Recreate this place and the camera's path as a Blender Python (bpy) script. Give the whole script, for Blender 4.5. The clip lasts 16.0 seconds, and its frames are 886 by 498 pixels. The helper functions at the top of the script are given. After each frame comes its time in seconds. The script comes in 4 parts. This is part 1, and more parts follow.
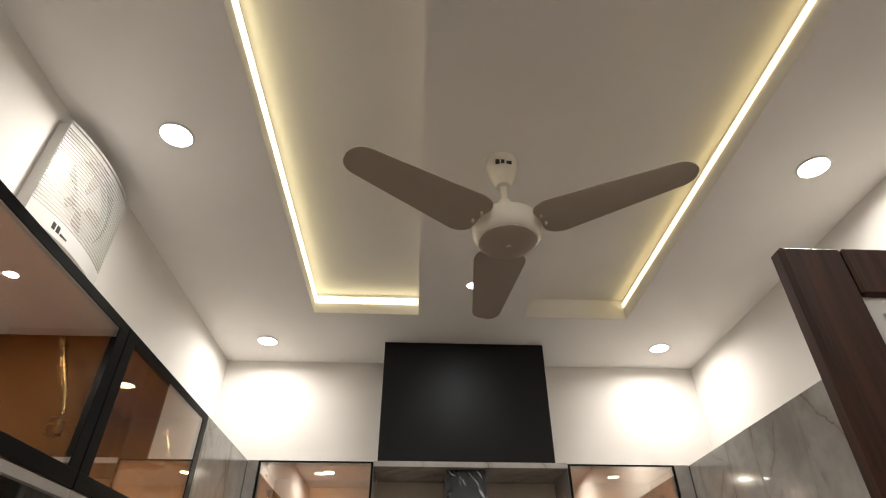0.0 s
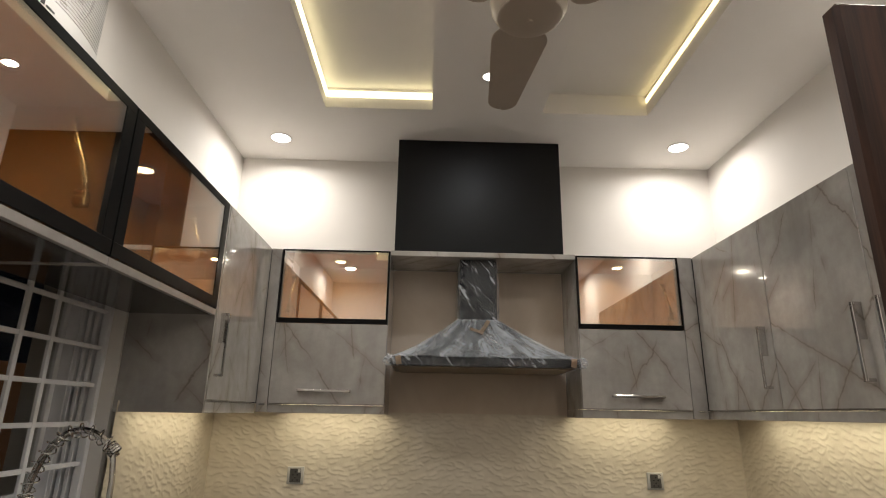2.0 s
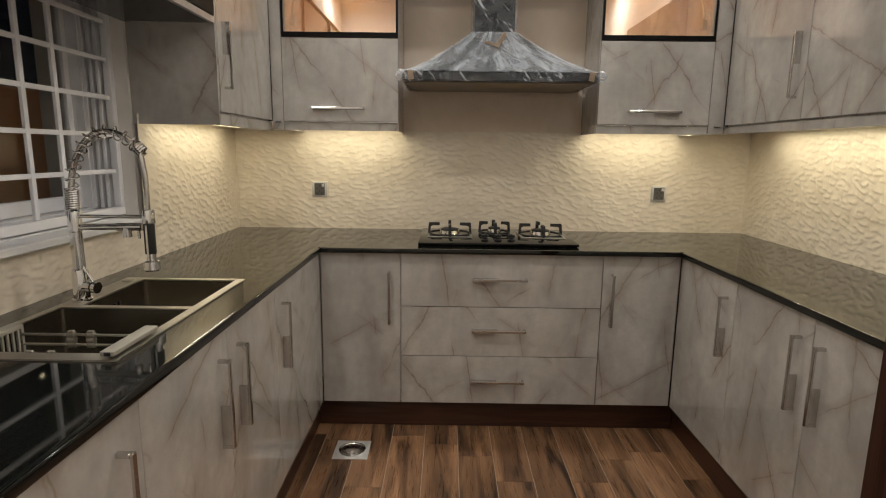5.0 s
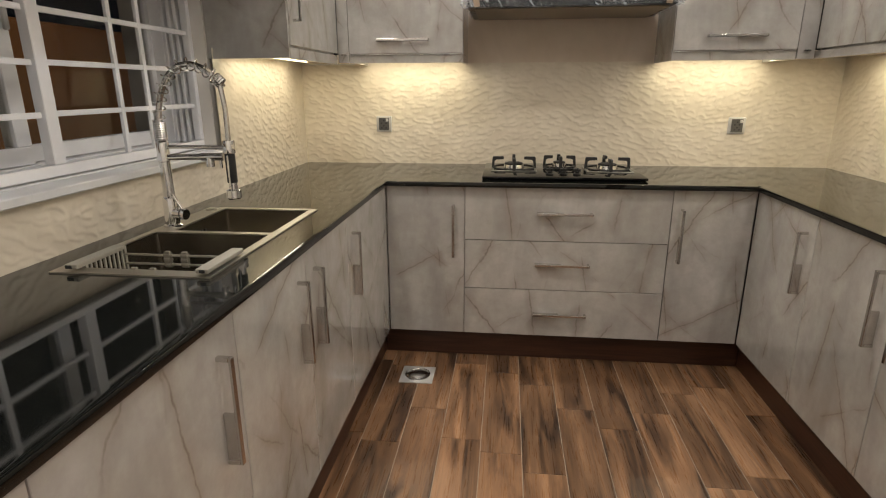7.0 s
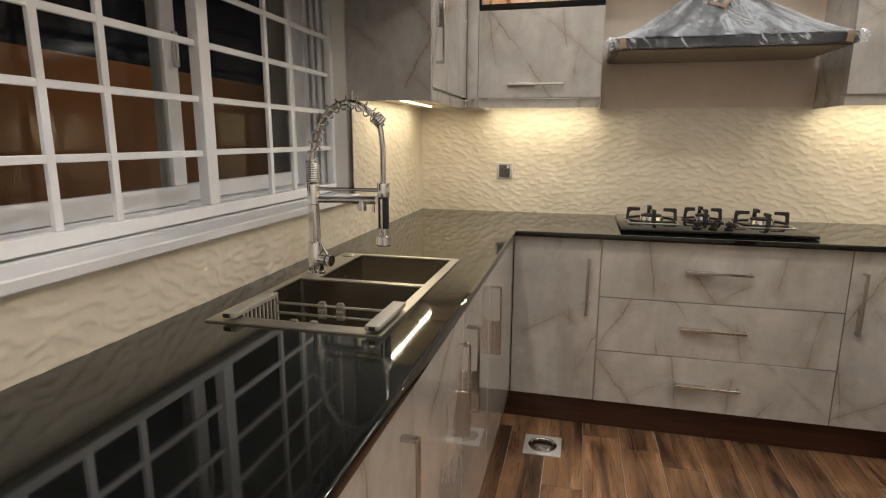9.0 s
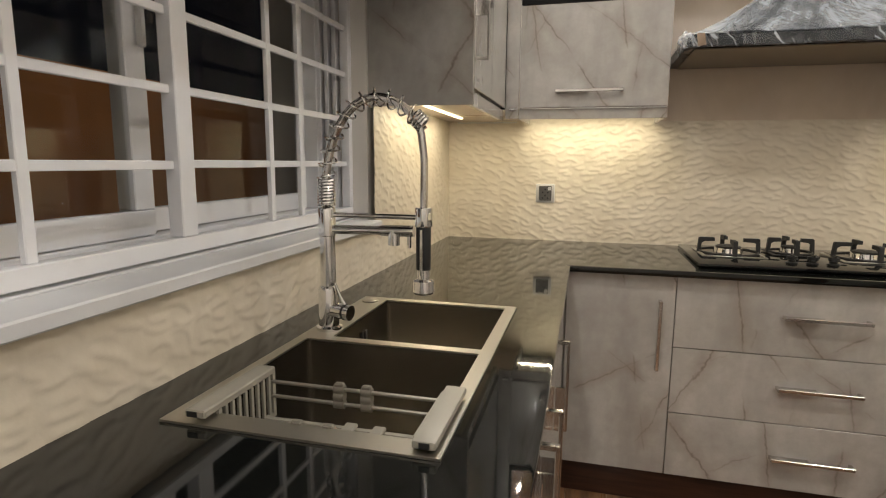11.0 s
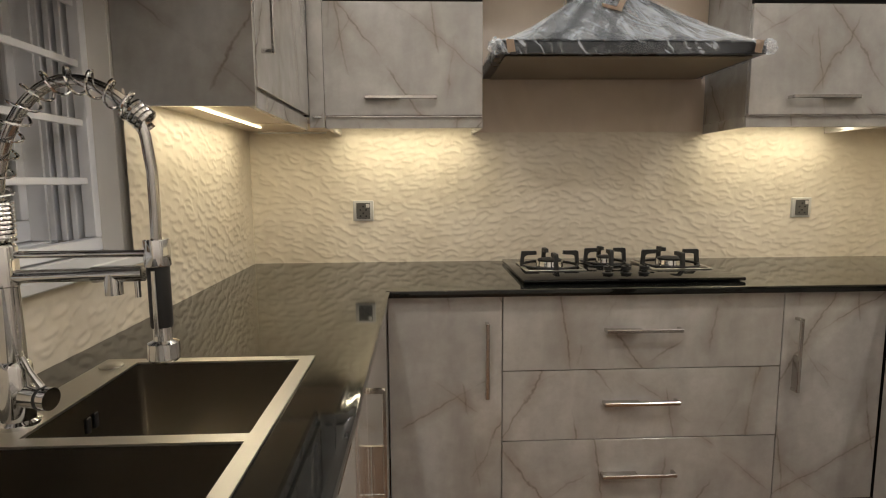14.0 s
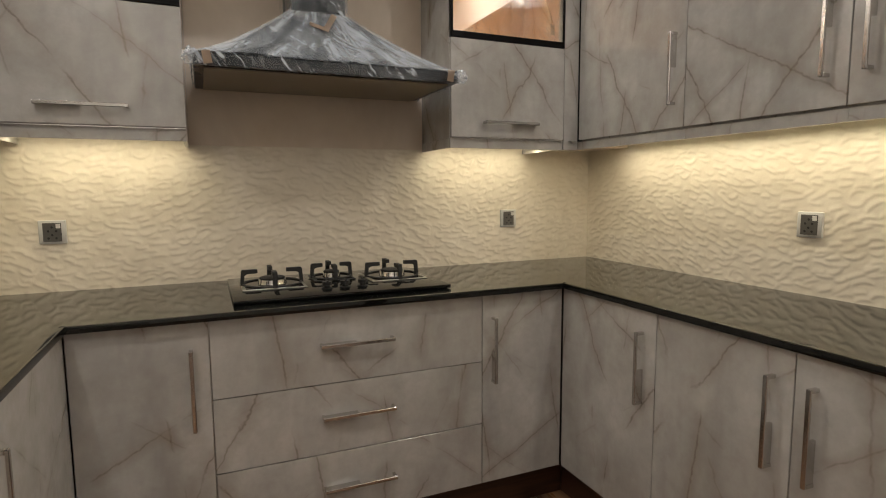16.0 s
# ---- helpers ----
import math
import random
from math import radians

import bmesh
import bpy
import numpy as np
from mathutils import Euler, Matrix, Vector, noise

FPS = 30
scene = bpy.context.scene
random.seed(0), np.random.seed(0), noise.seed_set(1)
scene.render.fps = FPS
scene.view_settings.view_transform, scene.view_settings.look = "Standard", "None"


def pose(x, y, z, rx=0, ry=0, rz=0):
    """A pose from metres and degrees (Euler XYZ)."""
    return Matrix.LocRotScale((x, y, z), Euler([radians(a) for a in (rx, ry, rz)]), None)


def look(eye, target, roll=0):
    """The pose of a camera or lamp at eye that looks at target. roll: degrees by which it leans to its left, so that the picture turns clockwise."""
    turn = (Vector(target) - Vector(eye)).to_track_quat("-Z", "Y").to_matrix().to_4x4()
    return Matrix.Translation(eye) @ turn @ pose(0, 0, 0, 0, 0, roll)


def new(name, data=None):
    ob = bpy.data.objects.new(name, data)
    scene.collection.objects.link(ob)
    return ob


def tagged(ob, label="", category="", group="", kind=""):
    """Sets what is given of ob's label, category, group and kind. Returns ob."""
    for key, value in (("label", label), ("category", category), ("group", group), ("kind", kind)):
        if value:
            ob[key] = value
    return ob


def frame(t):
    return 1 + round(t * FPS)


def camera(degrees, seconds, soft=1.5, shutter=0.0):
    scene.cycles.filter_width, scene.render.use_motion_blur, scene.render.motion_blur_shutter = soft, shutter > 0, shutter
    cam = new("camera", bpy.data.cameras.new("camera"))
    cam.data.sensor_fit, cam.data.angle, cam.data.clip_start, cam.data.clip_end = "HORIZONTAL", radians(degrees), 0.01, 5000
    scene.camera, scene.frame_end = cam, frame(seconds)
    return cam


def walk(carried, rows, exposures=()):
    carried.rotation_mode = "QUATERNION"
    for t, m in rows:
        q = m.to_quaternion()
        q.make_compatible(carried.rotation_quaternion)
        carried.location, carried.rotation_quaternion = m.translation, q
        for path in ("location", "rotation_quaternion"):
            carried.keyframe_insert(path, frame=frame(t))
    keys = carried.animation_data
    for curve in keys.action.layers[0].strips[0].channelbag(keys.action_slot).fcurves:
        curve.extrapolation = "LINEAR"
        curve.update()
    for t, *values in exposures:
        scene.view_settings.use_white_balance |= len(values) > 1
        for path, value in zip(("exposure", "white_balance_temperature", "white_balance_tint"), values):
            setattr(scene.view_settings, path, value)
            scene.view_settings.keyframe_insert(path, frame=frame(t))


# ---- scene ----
cam = camera(77.1, 16.0, soft=1.1)
PATH = [
    (0, (0.185, 0.390, 1.512), (0.261, 2.016, 2.674), 0.0),
    (0.5, (0.191, 0.405, 1.500), (0.248, 2.101, 2.558), 0.2),
    (1, (0.192, 0.425, 1.483), (0.237, 2.208, 2.388), 0.7),
    (1.5, (0.192, 0.442, 1.461), (0.231, 2.302, 2.196), 1.0),
    (2, (0.191, 0.454, 1.442), (0.230, 2.372, 2.011), 1.0),
    (2.5, (0.198, 0.466, 1.422), (0.229, 2.424, 1.829), 0.9),
    (3, (0.203, 0.465, 1.412), (0.224, 2.451, 1.654), 0.8),
    (3.5, (0.214, 0.468, 1.402), (0.221, 2.466, 1.490), 0.9),
    (4, (0.230, 0.470, 1.386), (0.223, 2.469, 1.324), 0.9),
    (4.5, (0.227, 0.468, 1.369), (0.217, 2.458, 1.163), 0.8),
    (5, (0.220, 0.469, 1.346), (0.207, 2.438, 0.995), 0.7),
    (5.2, (0.223, 0.464, 1.338), (0.203, 2.423, 0.935), 0.7),
    (7.5, (0.165, 0.435, 1.312), (-0.130, 2.332, 0.754), -0.6),
    (8, (0.090, 0.452, 1.305), (-0.288, 2.356, 0.822), -0.6),
    (8.5, (0.024, 0.493, 1.306), (-0.420, 2.394, 0.872), -0.2),
    (9, (-0.099, 0.573, 1.291), (-0.564, 2.478, 0.901), 0.3),
    (9.2, (-0.124, 0.608, 1.293), (-0.611, 2.510, 0.918), 0.4),
    (11.5, (-0.368, 1.074, 1.235), (-0.856, 2.989, 0.931), 0.4),
    (12, (-0.408, 1.177, 1.216), (-0.845, 3.104, 0.908), 0.1),
    (12.5, (-0.395, 1.222, 1.224), (-0.757, 3.167, 0.932), -0.2),
    (13, (-0.353, 1.230, 1.230), (-0.576, 3.199, 0.960), -0.2),
    (14, (-0.252, 1.234, 1.249), (-0.176, 3.217, 1.002), -0.4),
    (14.5, (-0.187, 1.220, 1.246), (0.045, 3.192, 1.002), -0.6),
    (15, (-0.137, 1.219, 1.251), (0.281, 3.160, 1.007), -0.6),
    (15.5, (-0.048, 1.193, 1.256), (0.529, 3.094, 1.024), -0.5),
    (16, (0.014, 1.183, 1.272), (0.797, 3.011, 1.053), -0.4),
]
walk(cam, [(t, look(eye, target, roll)) for t, eye, target, roll in PATH],
     [(0, -0.27), (1.5, -0.29), (2.5, -0.38), (3.0, -0.34), (4.0, -0.12), (5.0, 0.21), (7.5, 0.52), (12, 0.51), (14, 0.30), (16, 0.11)])

# ---- world and light ----
world = bpy.data.worlds.new("night")
scene.world = world
world.use_nodes = True
world.node_tree.nodes["Background"].inputs[0].default_value = (0.010, 0.012, 0.018, 1)
world.node_tree.nodes["Background"].inputs[1].default_value = 0.10
LAMP = (1.0, 0.945, 0.875)
LED = (1.0, 0.888, 0.65)
CEIL = 2.938
DOWNLIGHTS = [(-0.684, 3.335), (1.594, 3.325), (-0.665, 1.755), (1.607, 1.806), (-0.685, 0.25), (1.60, 0.28)]
CENTRE_LIGHTS = [(0.436, 2.677), (0.436, 0.85)]


def lamp(name, kind_, m, power, sx, sy, color, spread=180):
    d = bpy.data.lights.new(name, "AREA")
    d.shape, d.size, d.size_y, d.energy, d.color = kind_, sx, sy, power, color
    d.spread = radians(spread)
    ob = new(name, d)
    ob.matrix_world = m
    return ob


for x, y in DOWNLIGHTS:
    lamp("downlight_glow", "DISK", pose(x, y, CEIL - 0.008), 7.2, 0.10, 0.10, LAMP, 168)
for x, y in CENTRE_LIGHTS:
    lamp("downlight_glow", "DISK", pose(x, y, CEIL - 0.008), 4.5, 0.05, 0.05, (0.95, 0.97, 1.0))
# a lamp on the outer wall that lights the boundary wall
lamp("porch_glow", "DISK", look((-1.45, 3.4, 2.7), (-3.1, 4.3, 0.9)), 2.8, 0.12, 0.12, (1.0, 0.78, 0.54), 150)
# small warm lamps in the tops of the glass-door cabinets
PUCKS = [(-0.81, 2.250), (-0.81, 1.476), (-0.310, 3.42), (1.222, 3.42)]
for x, y in PUCKS:
    lamp("puck_glow", "DISK", pose(x, y, 2.2315), 0.9, 0.05, 0.05, (1.0, 0.90, 0.74))
# warm strips under the wall cabinets
lamp("strip_glow", "RECTANGLE", pose(-0.309, 3.468, 1.4675), 1.32, 0.53, 0.012, LED)
lamp("strip_glow", "RECTANGLE", pose(1.224, 3.468, 1.4675), 1.32, 0.53, 0.012, LED)
lamp("strip_glow", "RECTANGLE", pose(-0.855, 3.06, 1.4460), 1.25, 0.012, 0.66, LED)
lamp("strip_glow", "RECTANGLE", pose(1.775, 2.47, 1.4495), 3.6, 0.012, 1.66, LED)


# ---- materials ----
class Nodes:
    def __init__(self, name):
        self.m = bpy.data.materials.new(name)
        self.m.use_nodes = True
        self.t = self.m.node_tree
        self.b = self.t.nodes["Principled BSDF"]

    def n(self, kind_, **kw):
        nd = self.t.nodes.new("ShaderNode" + kind_)
        if "operation" in kw:
            nd.operation = kw["operation"]
        if "data_type" in kw:
            nd.data_type = kw["data_type"]
        if "feature" in kw:
            nd.feature = kw["feature"]
        if "noise_dimensions" in kw:
            nd.noise_dimensions = kw["noise_dimensions"]
        return nd

    def put(self, sock, v):
        if isinstance(v, bpy.types.NodeSocket):
            self.t.links.new(v, sock)
        else:
            sock.default_value = v

    def math(self, op, a, b=0.0, c=None):
        nd = self.n("Math", operation=op)
        self.put(nd.inputs[0], a), self.put(nd.inputs[1], b)
        if c is not None:
            self.put(nd.inputs[2], c)
        return nd.outputs[0]

    def place(self, scale=(1, 1, 1), spread=0.0):
        v = self.n("NewGeometry").outputs["Position"]
        if spread:
            r = self.n("ObjectInfo").outputs["Random"]
            w = self.n("TexWhiteNoise", noise_dimensions="1D")
            self.put(w.inputs["W"], r)
            s = self.n("VectorMath", operation="MULTIPLY_ADD")
            self.put(s.inputs[0], w.outputs["Color"]), self.put(s.inputs[1], (spread,) * 3), self.put(s.inputs[2], v)
            v = s.outputs[0]
        s = self.n("VectorMath", operation="MULTIPLY")
        self.put(s.inputs[0], v), self.put(s.inputs[1], scale)
        return s.outputs[0]

    def noise(self, vec, scale, detail=3.0, rough=0.5, distort=0.0):
        nd = self.n("TexNoise")
        self.put(nd.inputs["Vector"], vec)
        nd.inputs["Scale"].default_value, nd.inputs["Detail"].default_value = scale, detail
        nd.inputs["Roughness"].default_value, nd.inputs["Distortion"].default_value = rough, distort
        return nd.outputs["Fac"]

    def edges(self, vec, scale):
        nd = self.n("TexVoronoi", feature="DISTANCE_TO_EDGE")
        self.put(nd.inputs["Vector"], vec)
        nd.inputs["Scale"].default_value = scale
        return nd.outputs["Distance"]

    def step(self, v, lo, hi, a=0.0, b=1.0):
        nd = self.n("MapRange")
        for s, x in zip(nd.inputs, (v, lo, hi, a, b)):
            self.put(s, x)
        return nd.outputs[0]

    def mix(self, f, a, b):
        nd = self.n("Mix", data_type="RGBA")
        self.put(nd.inputs[0], f)
        for s, v in ((nd.inputs[6], a), (nd.inputs[7], b)):
            self.put(s, v if isinstance(v, bpy.types.NodeSocket) else (*v, 1))
        return nd.outputs[2]

    def bump(self, h, strength, dist=0.01):
        nd = self.n("Bump")
        nd.inputs["Strength"].default_value, nd.inputs["Distance"].default_value = strength, dist
        self.put(nd.inputs["Height"], h)
        self.put(self.b.inputs["Normal"], nd.outputs[0])

    def set(self, color=None, rough=None, metal=None, **kw):
        if color is not None:
            self.put(self.b.inputs["Base Color"], color if isinstance(color, bpy.types.NodeSocket) else (*color, 1))
        if rough is not None:
            self.put(self.b.inputs["Roughness"], rough)
        if metal is not None:
            self.put(self.b.inputs["Metallic"], metal)
        for k, v in kw.items():
            self.put(self.b.inputs[k.replace("_", " ")], v)
        return self.m


def plain(name, color, rough, metal=0.0, var=0.12, scale=30, bump=0.05):
    """One even finish with slight unevenness in tone and gloss."""
    k = Nodes(name)
    p = k.place()
    f = k.noise(p, scale, 4)
    g = k.noise(p, scale * 0.12, 2)
    f = k.math("ADD", k.math("MULTIPLY", f, 0.5), k.math("MULTIPLY", g, 0.5))
    lo, hi = [c * (1 - var) for c in color], [min(1, c * (1 + var)) for c in color]
    if bump:
        k.bump(k.noise(p, scale * 6, 3), bump, 0.002)
    return k.set(k.mix(k.step(f, 0.3, 0.7), lo, hi), k.step(f, 0.3, 0.7, rough * 0.85, min(1, rough * 1.15)), metal)


def glow(name, color, strength):
    k = Nodes(name)
    e = k.n("Emission")
    e.inputs[0].default_value, e.inputs[1].default_value = (*color, 1), strength
    k.t.links.new(e.outputs[0], k.t.nodes["Material Output"].inputs[0])
    return k.m


def paint(name, color):
    """Rolled emulsion: faint mottling and roller stipple."""
    k = Nodes(name)
    p = k.place()
    f = k.noise(p, 2.2, 5, 0.6)
    k.bump(k.noise(p, 260, 2), 0.06, 0.002)
    return k.set(k.mix(k.step(f, 0.3, 0.7), [c * 0.95 for c in color], color), 0.72)


def marble(name):
    """Glossy grey stone-effect laminate with thin straight brown veins."""
    k = Nodes(name)
    p = k.place((1, 1, 1), 9.0)
    xyz = k.n("SeparateXYZ")
    k.put(xyz.inputs[0], p)
    u, z = k.math("ADD", xyz.outputs[0], xyz.outputs[1]), xyz.outputs[2]
    cloud = k.noise(p, 3.4, 6, 0.62)
    mott = k.noise(p, 22, 5, 0.65)
    wob = k.noise(p, 7.0, 4, 0.65)
    base = k.mix(k.step(cloud, 0.3, 0.72), (0.37, 0.352, 0.328), (0.56, 0.54, 0.51))
    base = k.mix(k.step(mott, 0.42, 0.72, 0, 0.35), base, (0.33, 0.305, 0.275))
    smear = k.noise(k.place((3.2, 3.2, 0.9), 9.0), 1.5, 4, 0.6)
    base = k.mix(k.step(smear, 0.50, 0.74, 0, 0.6), base, (0.27, 0.252, 0.235))
    frag = k.noise(p, 38, 4, 0.7)
    for a, c, f, w, lo, amt, sc in ((0.80, 0.60, 1.9, 0.0048, 0.46, 0.62, 3.1), (0.86, -0.50, 1.6, 0.0048, 0.46, 0.62, 2.7), (0.98, 0.16, 3.1, 0.0044, 0.48, 0.58, 4.3), (0.50, -0.86, 2.3, 0.0040, 0.50, 0.52, 3.7), (0.99, -0.10, 2.3, 0.0050, 0.52, 0.38, 5.1), (0.62, 0.78, 2.9, 0.0034, 0.52, 0.36, 4.7)):
        d = k.math("ADD", k.math("MULTIPLY", u, a * f), k.math("MULTIPLY", z, c * f))
        d = k.math("ADD", d, k.math("MULTIPLY", wob, 0.115))
        d = k.math("ABSOLUTE", k.math("SUBTRACT", k.math("FRACT", k.math("ADD", d, f * 3.3)), 0.5))
        m = k.step(k.noise(p, sc, 2), lo, lo + 0.10)
        base = k.mix(k.math("MULTIPLY", k.step(d, 0.0, w * f * 8, 0.40, 0), m), base, (0.27, 0.222, 0.18))
        line = k.math("MULTIPLY", k.step(d, w * f * 0.15, w * f, amt, 0), k.step(frag, 0.36, 0.60, 0.45, 1.0))
        base = k.mix(k.math("MULTIPLY", line, m), base, (0.145, 0.112, 0.082))
    k.bump(k.noise(p, 14, 2), 0.010, 0.01)
    return k.set(base, k.step(cloud, 0.3, 0.7, 0.14, 0.22), 0.0, Coat_Weight=0.85, Coat_Roughness=0.025, Coat_IOR=1.5)


def granite(name):
    k = Nodes(name)
    p = k.place()
    f = k.noise(p, 420, 2)
    g = k.noise(p, 60, 3)
    c = k.mix(k.step(f, 0.60, 0.74), (0.005, 0.0055, 0.005), (0.032, 0.032, 0.026))
    c = k.mix(k.step(g, 0.55, 0.75, 0, 0.5), c, (0.014, 0.014, 0.012))
    return k.set(c, k.step(k.noise(p, 7, 4), 0.35, 0.7, 0.030, 0.060), 0.0, IOR=1.52)


def cream_tile(name):
    k = Nodes(name)
    p = k.place()
    f = k.noise(p, 9, 5, 0.6)
    k.bump(k.noise(p, 90, 4), 0.12, 0.003)
    return k.set(k.mix(k.step(f, 0.3, 0.7), (0.66, 0.585, 0.47), (0.76, 0.685, 0.565)), 0.42)


def wood_floor(name):
    """Glazed wood-effect tile: long dark and tan streaks, each plank its own."""
    k = Nodes(name)
    p = k.place((1, 1, 1), 23.0)
    st = k.n("VectorMath", operation="MULTIPLY")
    k.put(st.inputs[0], p), k.put(st.inputs[1], (9.0, 0.95, 1))
    broad = k.noise(st.outputs[0], 1.5, 4, 0.55, 0.9)
    st2 = k.n("VectorMath", operation="MULTIPLY")
    k.put(st2.inputs[0], p), k.put(st2.inputs[1], (70.0, 3.0, 1))
    fine = k.noise(st2.outputs[0], 2.0, 5, 0.6, 0.6)
    c = k.mix(k.step(broad, 0.36, 0.54), (0.046, 0.024, 0.0135), (0.225, 0.118, 0.059))
    c = k.mix(k.step(broad, 0.56, 0.72), c, (0.37, 0.205, 0.108))
    c = k.mix(k.step(fine, 0.48, 0.78, 0, 0.42), c, (0.10, 0.050, 0.027))
    rnd = k.n("ObjectInfo").outputs["Random"]
    hs = k.n("HueSaturation")
    k.put(hs.inputs["Color"], c), k.put(hs.inputs["Value"], k.step(rnd, 0, 1, 0.72, 1.28))
    k.bump(fine, 0.08, 0.002)
    return k.set(hs.outputs[0], k.step(fine, 0.3, 0.7, 0.24, 0.36))


def dark_wood(name, lo=(0.022, 0.009, 0.005), hi=(0.075, 0.031, 0.017), axis=(24, 24, 1.3), rough=0.33):
    k = Nodes(name)
    p = k.place(axis, 3.0)
    f = k.noise(p, 1.2, 5, 0.6, 1.4)
    g = k.noise(k.place([a * 5 for a in axis]), 1.5, 3)
    k.bump(g, 0.12, 0.002)
    return k.set(k.mix(k.step(k.math("ADD", k.math("MULTIPLY", f, 0.8), k.math("MULTIPLY", g, 0.2)), 0.33, 0.68), lo, hi), rough)


def brushed(name, color, rough, axis):
    k = Nodes(name)
    f = k.noise(k.place(axis), 1.0, 3)
    g = k.noise(k.place(), 12, 4)
    return k.set(k.mix(k.step(g, 0.3, 0.7), [c * 0.96 for c in color], color), k.step(k.math("ADD", k.math("MULTIPLY", f, 0.6), k.math("MULTIPLY", g, 0.4)), 0.3, 0.7, rough * 0.93, rough * 1.08), 1.0)


def pane_glass(name, tint, gloss, graze=0.6, rough=0.0):
    """A thin pane: tinted straight-through light with a mirror film."""
    k = Nodes(name)
    tr, gl, mx = k.n("BsdfTransparent"), k.n("BsdfGlossy"), k.n("MixShader")
    tr.inputs[0].default_value = (*tint, 1)
    gl.inputs["Roughness"].default_value = rough
    gl.inputs["Color"].default_value = (1, 0.98, 0.95, 1)
    lw = k.n("LayerWeight")
    k.put(mx.inputs[0], k.math("ADD", k.math("MULTIPLY", k.math("POWER", lw.outputs["Facing"], 4.0), graze), gloss))
    k.put(mx.inputs[1], tr.outputs[0]), k.put(mx.inputs[2], gl.outputs[0])
    k.t.links.new(mx.outputs[0], k.t.nodes["Material Output"].inputs[0])
    return k.m


def film(name, milk, glint, tone):
    """Thin clear wrapping film: a milky sheen with soft folds that run up to the chimney, and painted glints."""
    k = Nodes(name)
    p = k.place((1, 1, 1))
    xyz = k.n("SeparateXYZ")
    k.put(xyz.inputs[0], p)
    x, y, z = xyz.outputs
    fan_out = k.math("DIVIDE", k.math("SUBTRACT", x, 0.44), k.math("MAXIMUM", k.math("SUBTRACT", 2.02, z), 0.10))
    c = k.n("CombineXYZ")
    k.put(c.inputs[0], k.math("MULTIPLY", fan_out, 3.4)), k.put(c.inputs[1], k.math("MULTIPLY", y, 5.0)), k.put(c.inputs[2], k.math("MULTIPLY", z, 7.0))
    e = k.n("CombineXYZ")
    slant = k.math("ADD", x, y)
    k.put(e.inputs[0], k.math("ADD", k.math("MULTIPLY", slant, 46.0), k.math("MULTIPLY", z, 34.0)))
    k.put(e.inputs[1], k.math("SUBTRACT", k.math("MULTIPLY", z, 9.0), k.math("MULTIPLY", slant, 7.0)))
    fold = k.noise(c.outputs[0], 1.0, 4, 0.55, 0.9)
    fine = k.noise(e.outputs[0], 1.0, 3, 0.5, 0.6)
    tr, gl, mx = k.n("BsdfTransparent"), k.n("BsdfPrincipled"), k.n("MixShader")
    gl.inputs["Base Color"].default_value = (tone * 0.94, tone, tone * 1.07, 1)
    gl.inputs["Roughness"].default_value = 0.20
    gl.inputs["Specular IOR Level"].default_value = 1.0
    bp = k.n("Bump")
    bp.inputs["Strength"].default_value, bp.inputs["Distance"].default_value = 0.7, 0.02
    k.put(bp.inputs["Height"], k.math("ADD", fold, k.math("MULTIPLY", fine, 0.35)))
    k.put(gl.inputs["Normal"], bp.outputs[0])
    soft = k.step(fold, 0.36, 0.76, milk * 0.35, milk * 1.6)
    # pale streaks mixed in on the fine creases as painted highlights
    k.put(mx.inputs[0], k.math("ADD", soft, k.step(fine, 0.56, 0.68, 0.0, glint)))
    k.put(mx.inputs[1], tr.outputs[0]), k.put(mx.inputs[2], gl.outputs[0])
    k.t.links.new(mx.outputs[0], k.t.nodes["Material Output"].inputs[0])
    return k.m


M_WALL = paint("wall_paint", (0.755, 0.722, 0.68))
M_CEIL = paint("ceiling_paint", (0.80, 0.775, 0.745))
M_MARBLE = marble("stone_laminate")
M_GRANITE = granite("black_granite")
M_TILE = cream_tile("cream_relief_tile")
M_FLOOR = wood_floor("wood_tile")
M_GROUT = plain("grout", (0.38, 0.31, 0.24), 0.85)
M_KICK = dark_wood("plinth_wood", axis=(1.3, 1.3, 24))
M_DOORWOOD = dark_wood("door_wood", (0.018, 0.007, 0.004), (0.066, 0.026, 0.014), rough=0.5)
M_DOORWOOD.node_tree.nodes["Principled BSDF"].inputs["Specular IOR Level"].default_value = 0.2
M_CHROME = plain("chrome", (0.78, 0.78, 0.78), 0.09, 1.0, 0.04, 60, 0.0)
M_HANDLE = plain("handle_metal", (0.60, 0.585, 0.57), 0.16, 1.0, 0.06, 60, 0.0)
M_STEEL = brushed("brushed_steel", (0.50, 0.475, 0.42), 0.38, (30, 900, 900))
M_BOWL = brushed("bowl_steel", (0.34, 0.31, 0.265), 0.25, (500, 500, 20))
M_IRON = plain("cast_iron", (0.018, 0.017, 0.016), 0.55, 0.0, 0.2, 200, 0.3)
M_EXSHADE = plain("extractor_shade", (0.12, 0.118, 0.115), 0.5)
M_UNDER = plain("dark_gloss_board", (0.035, 0.033, 0.032), 0.12, 0.0, 0.15, 10, 0.01)
M_HOB = plain("hob_glass", (0.004, 0.004, 0.004), 0.05, 0.0, 0.05, 20, 0.0)
M_HOB.node_tree.nodes["Principled BSDF"].inputs["Specular IOR Level"].default_value = 0.35
M_BLACK = plain("matt_black_board", (0.004, 0.004, 0.0045), 0.47, 0.0, 0.1, 12, 0.02)
M_BLACK.node_tree.nodes["Principled BSDF"].inputs["Specular IOR Level"].default_value = 0.24
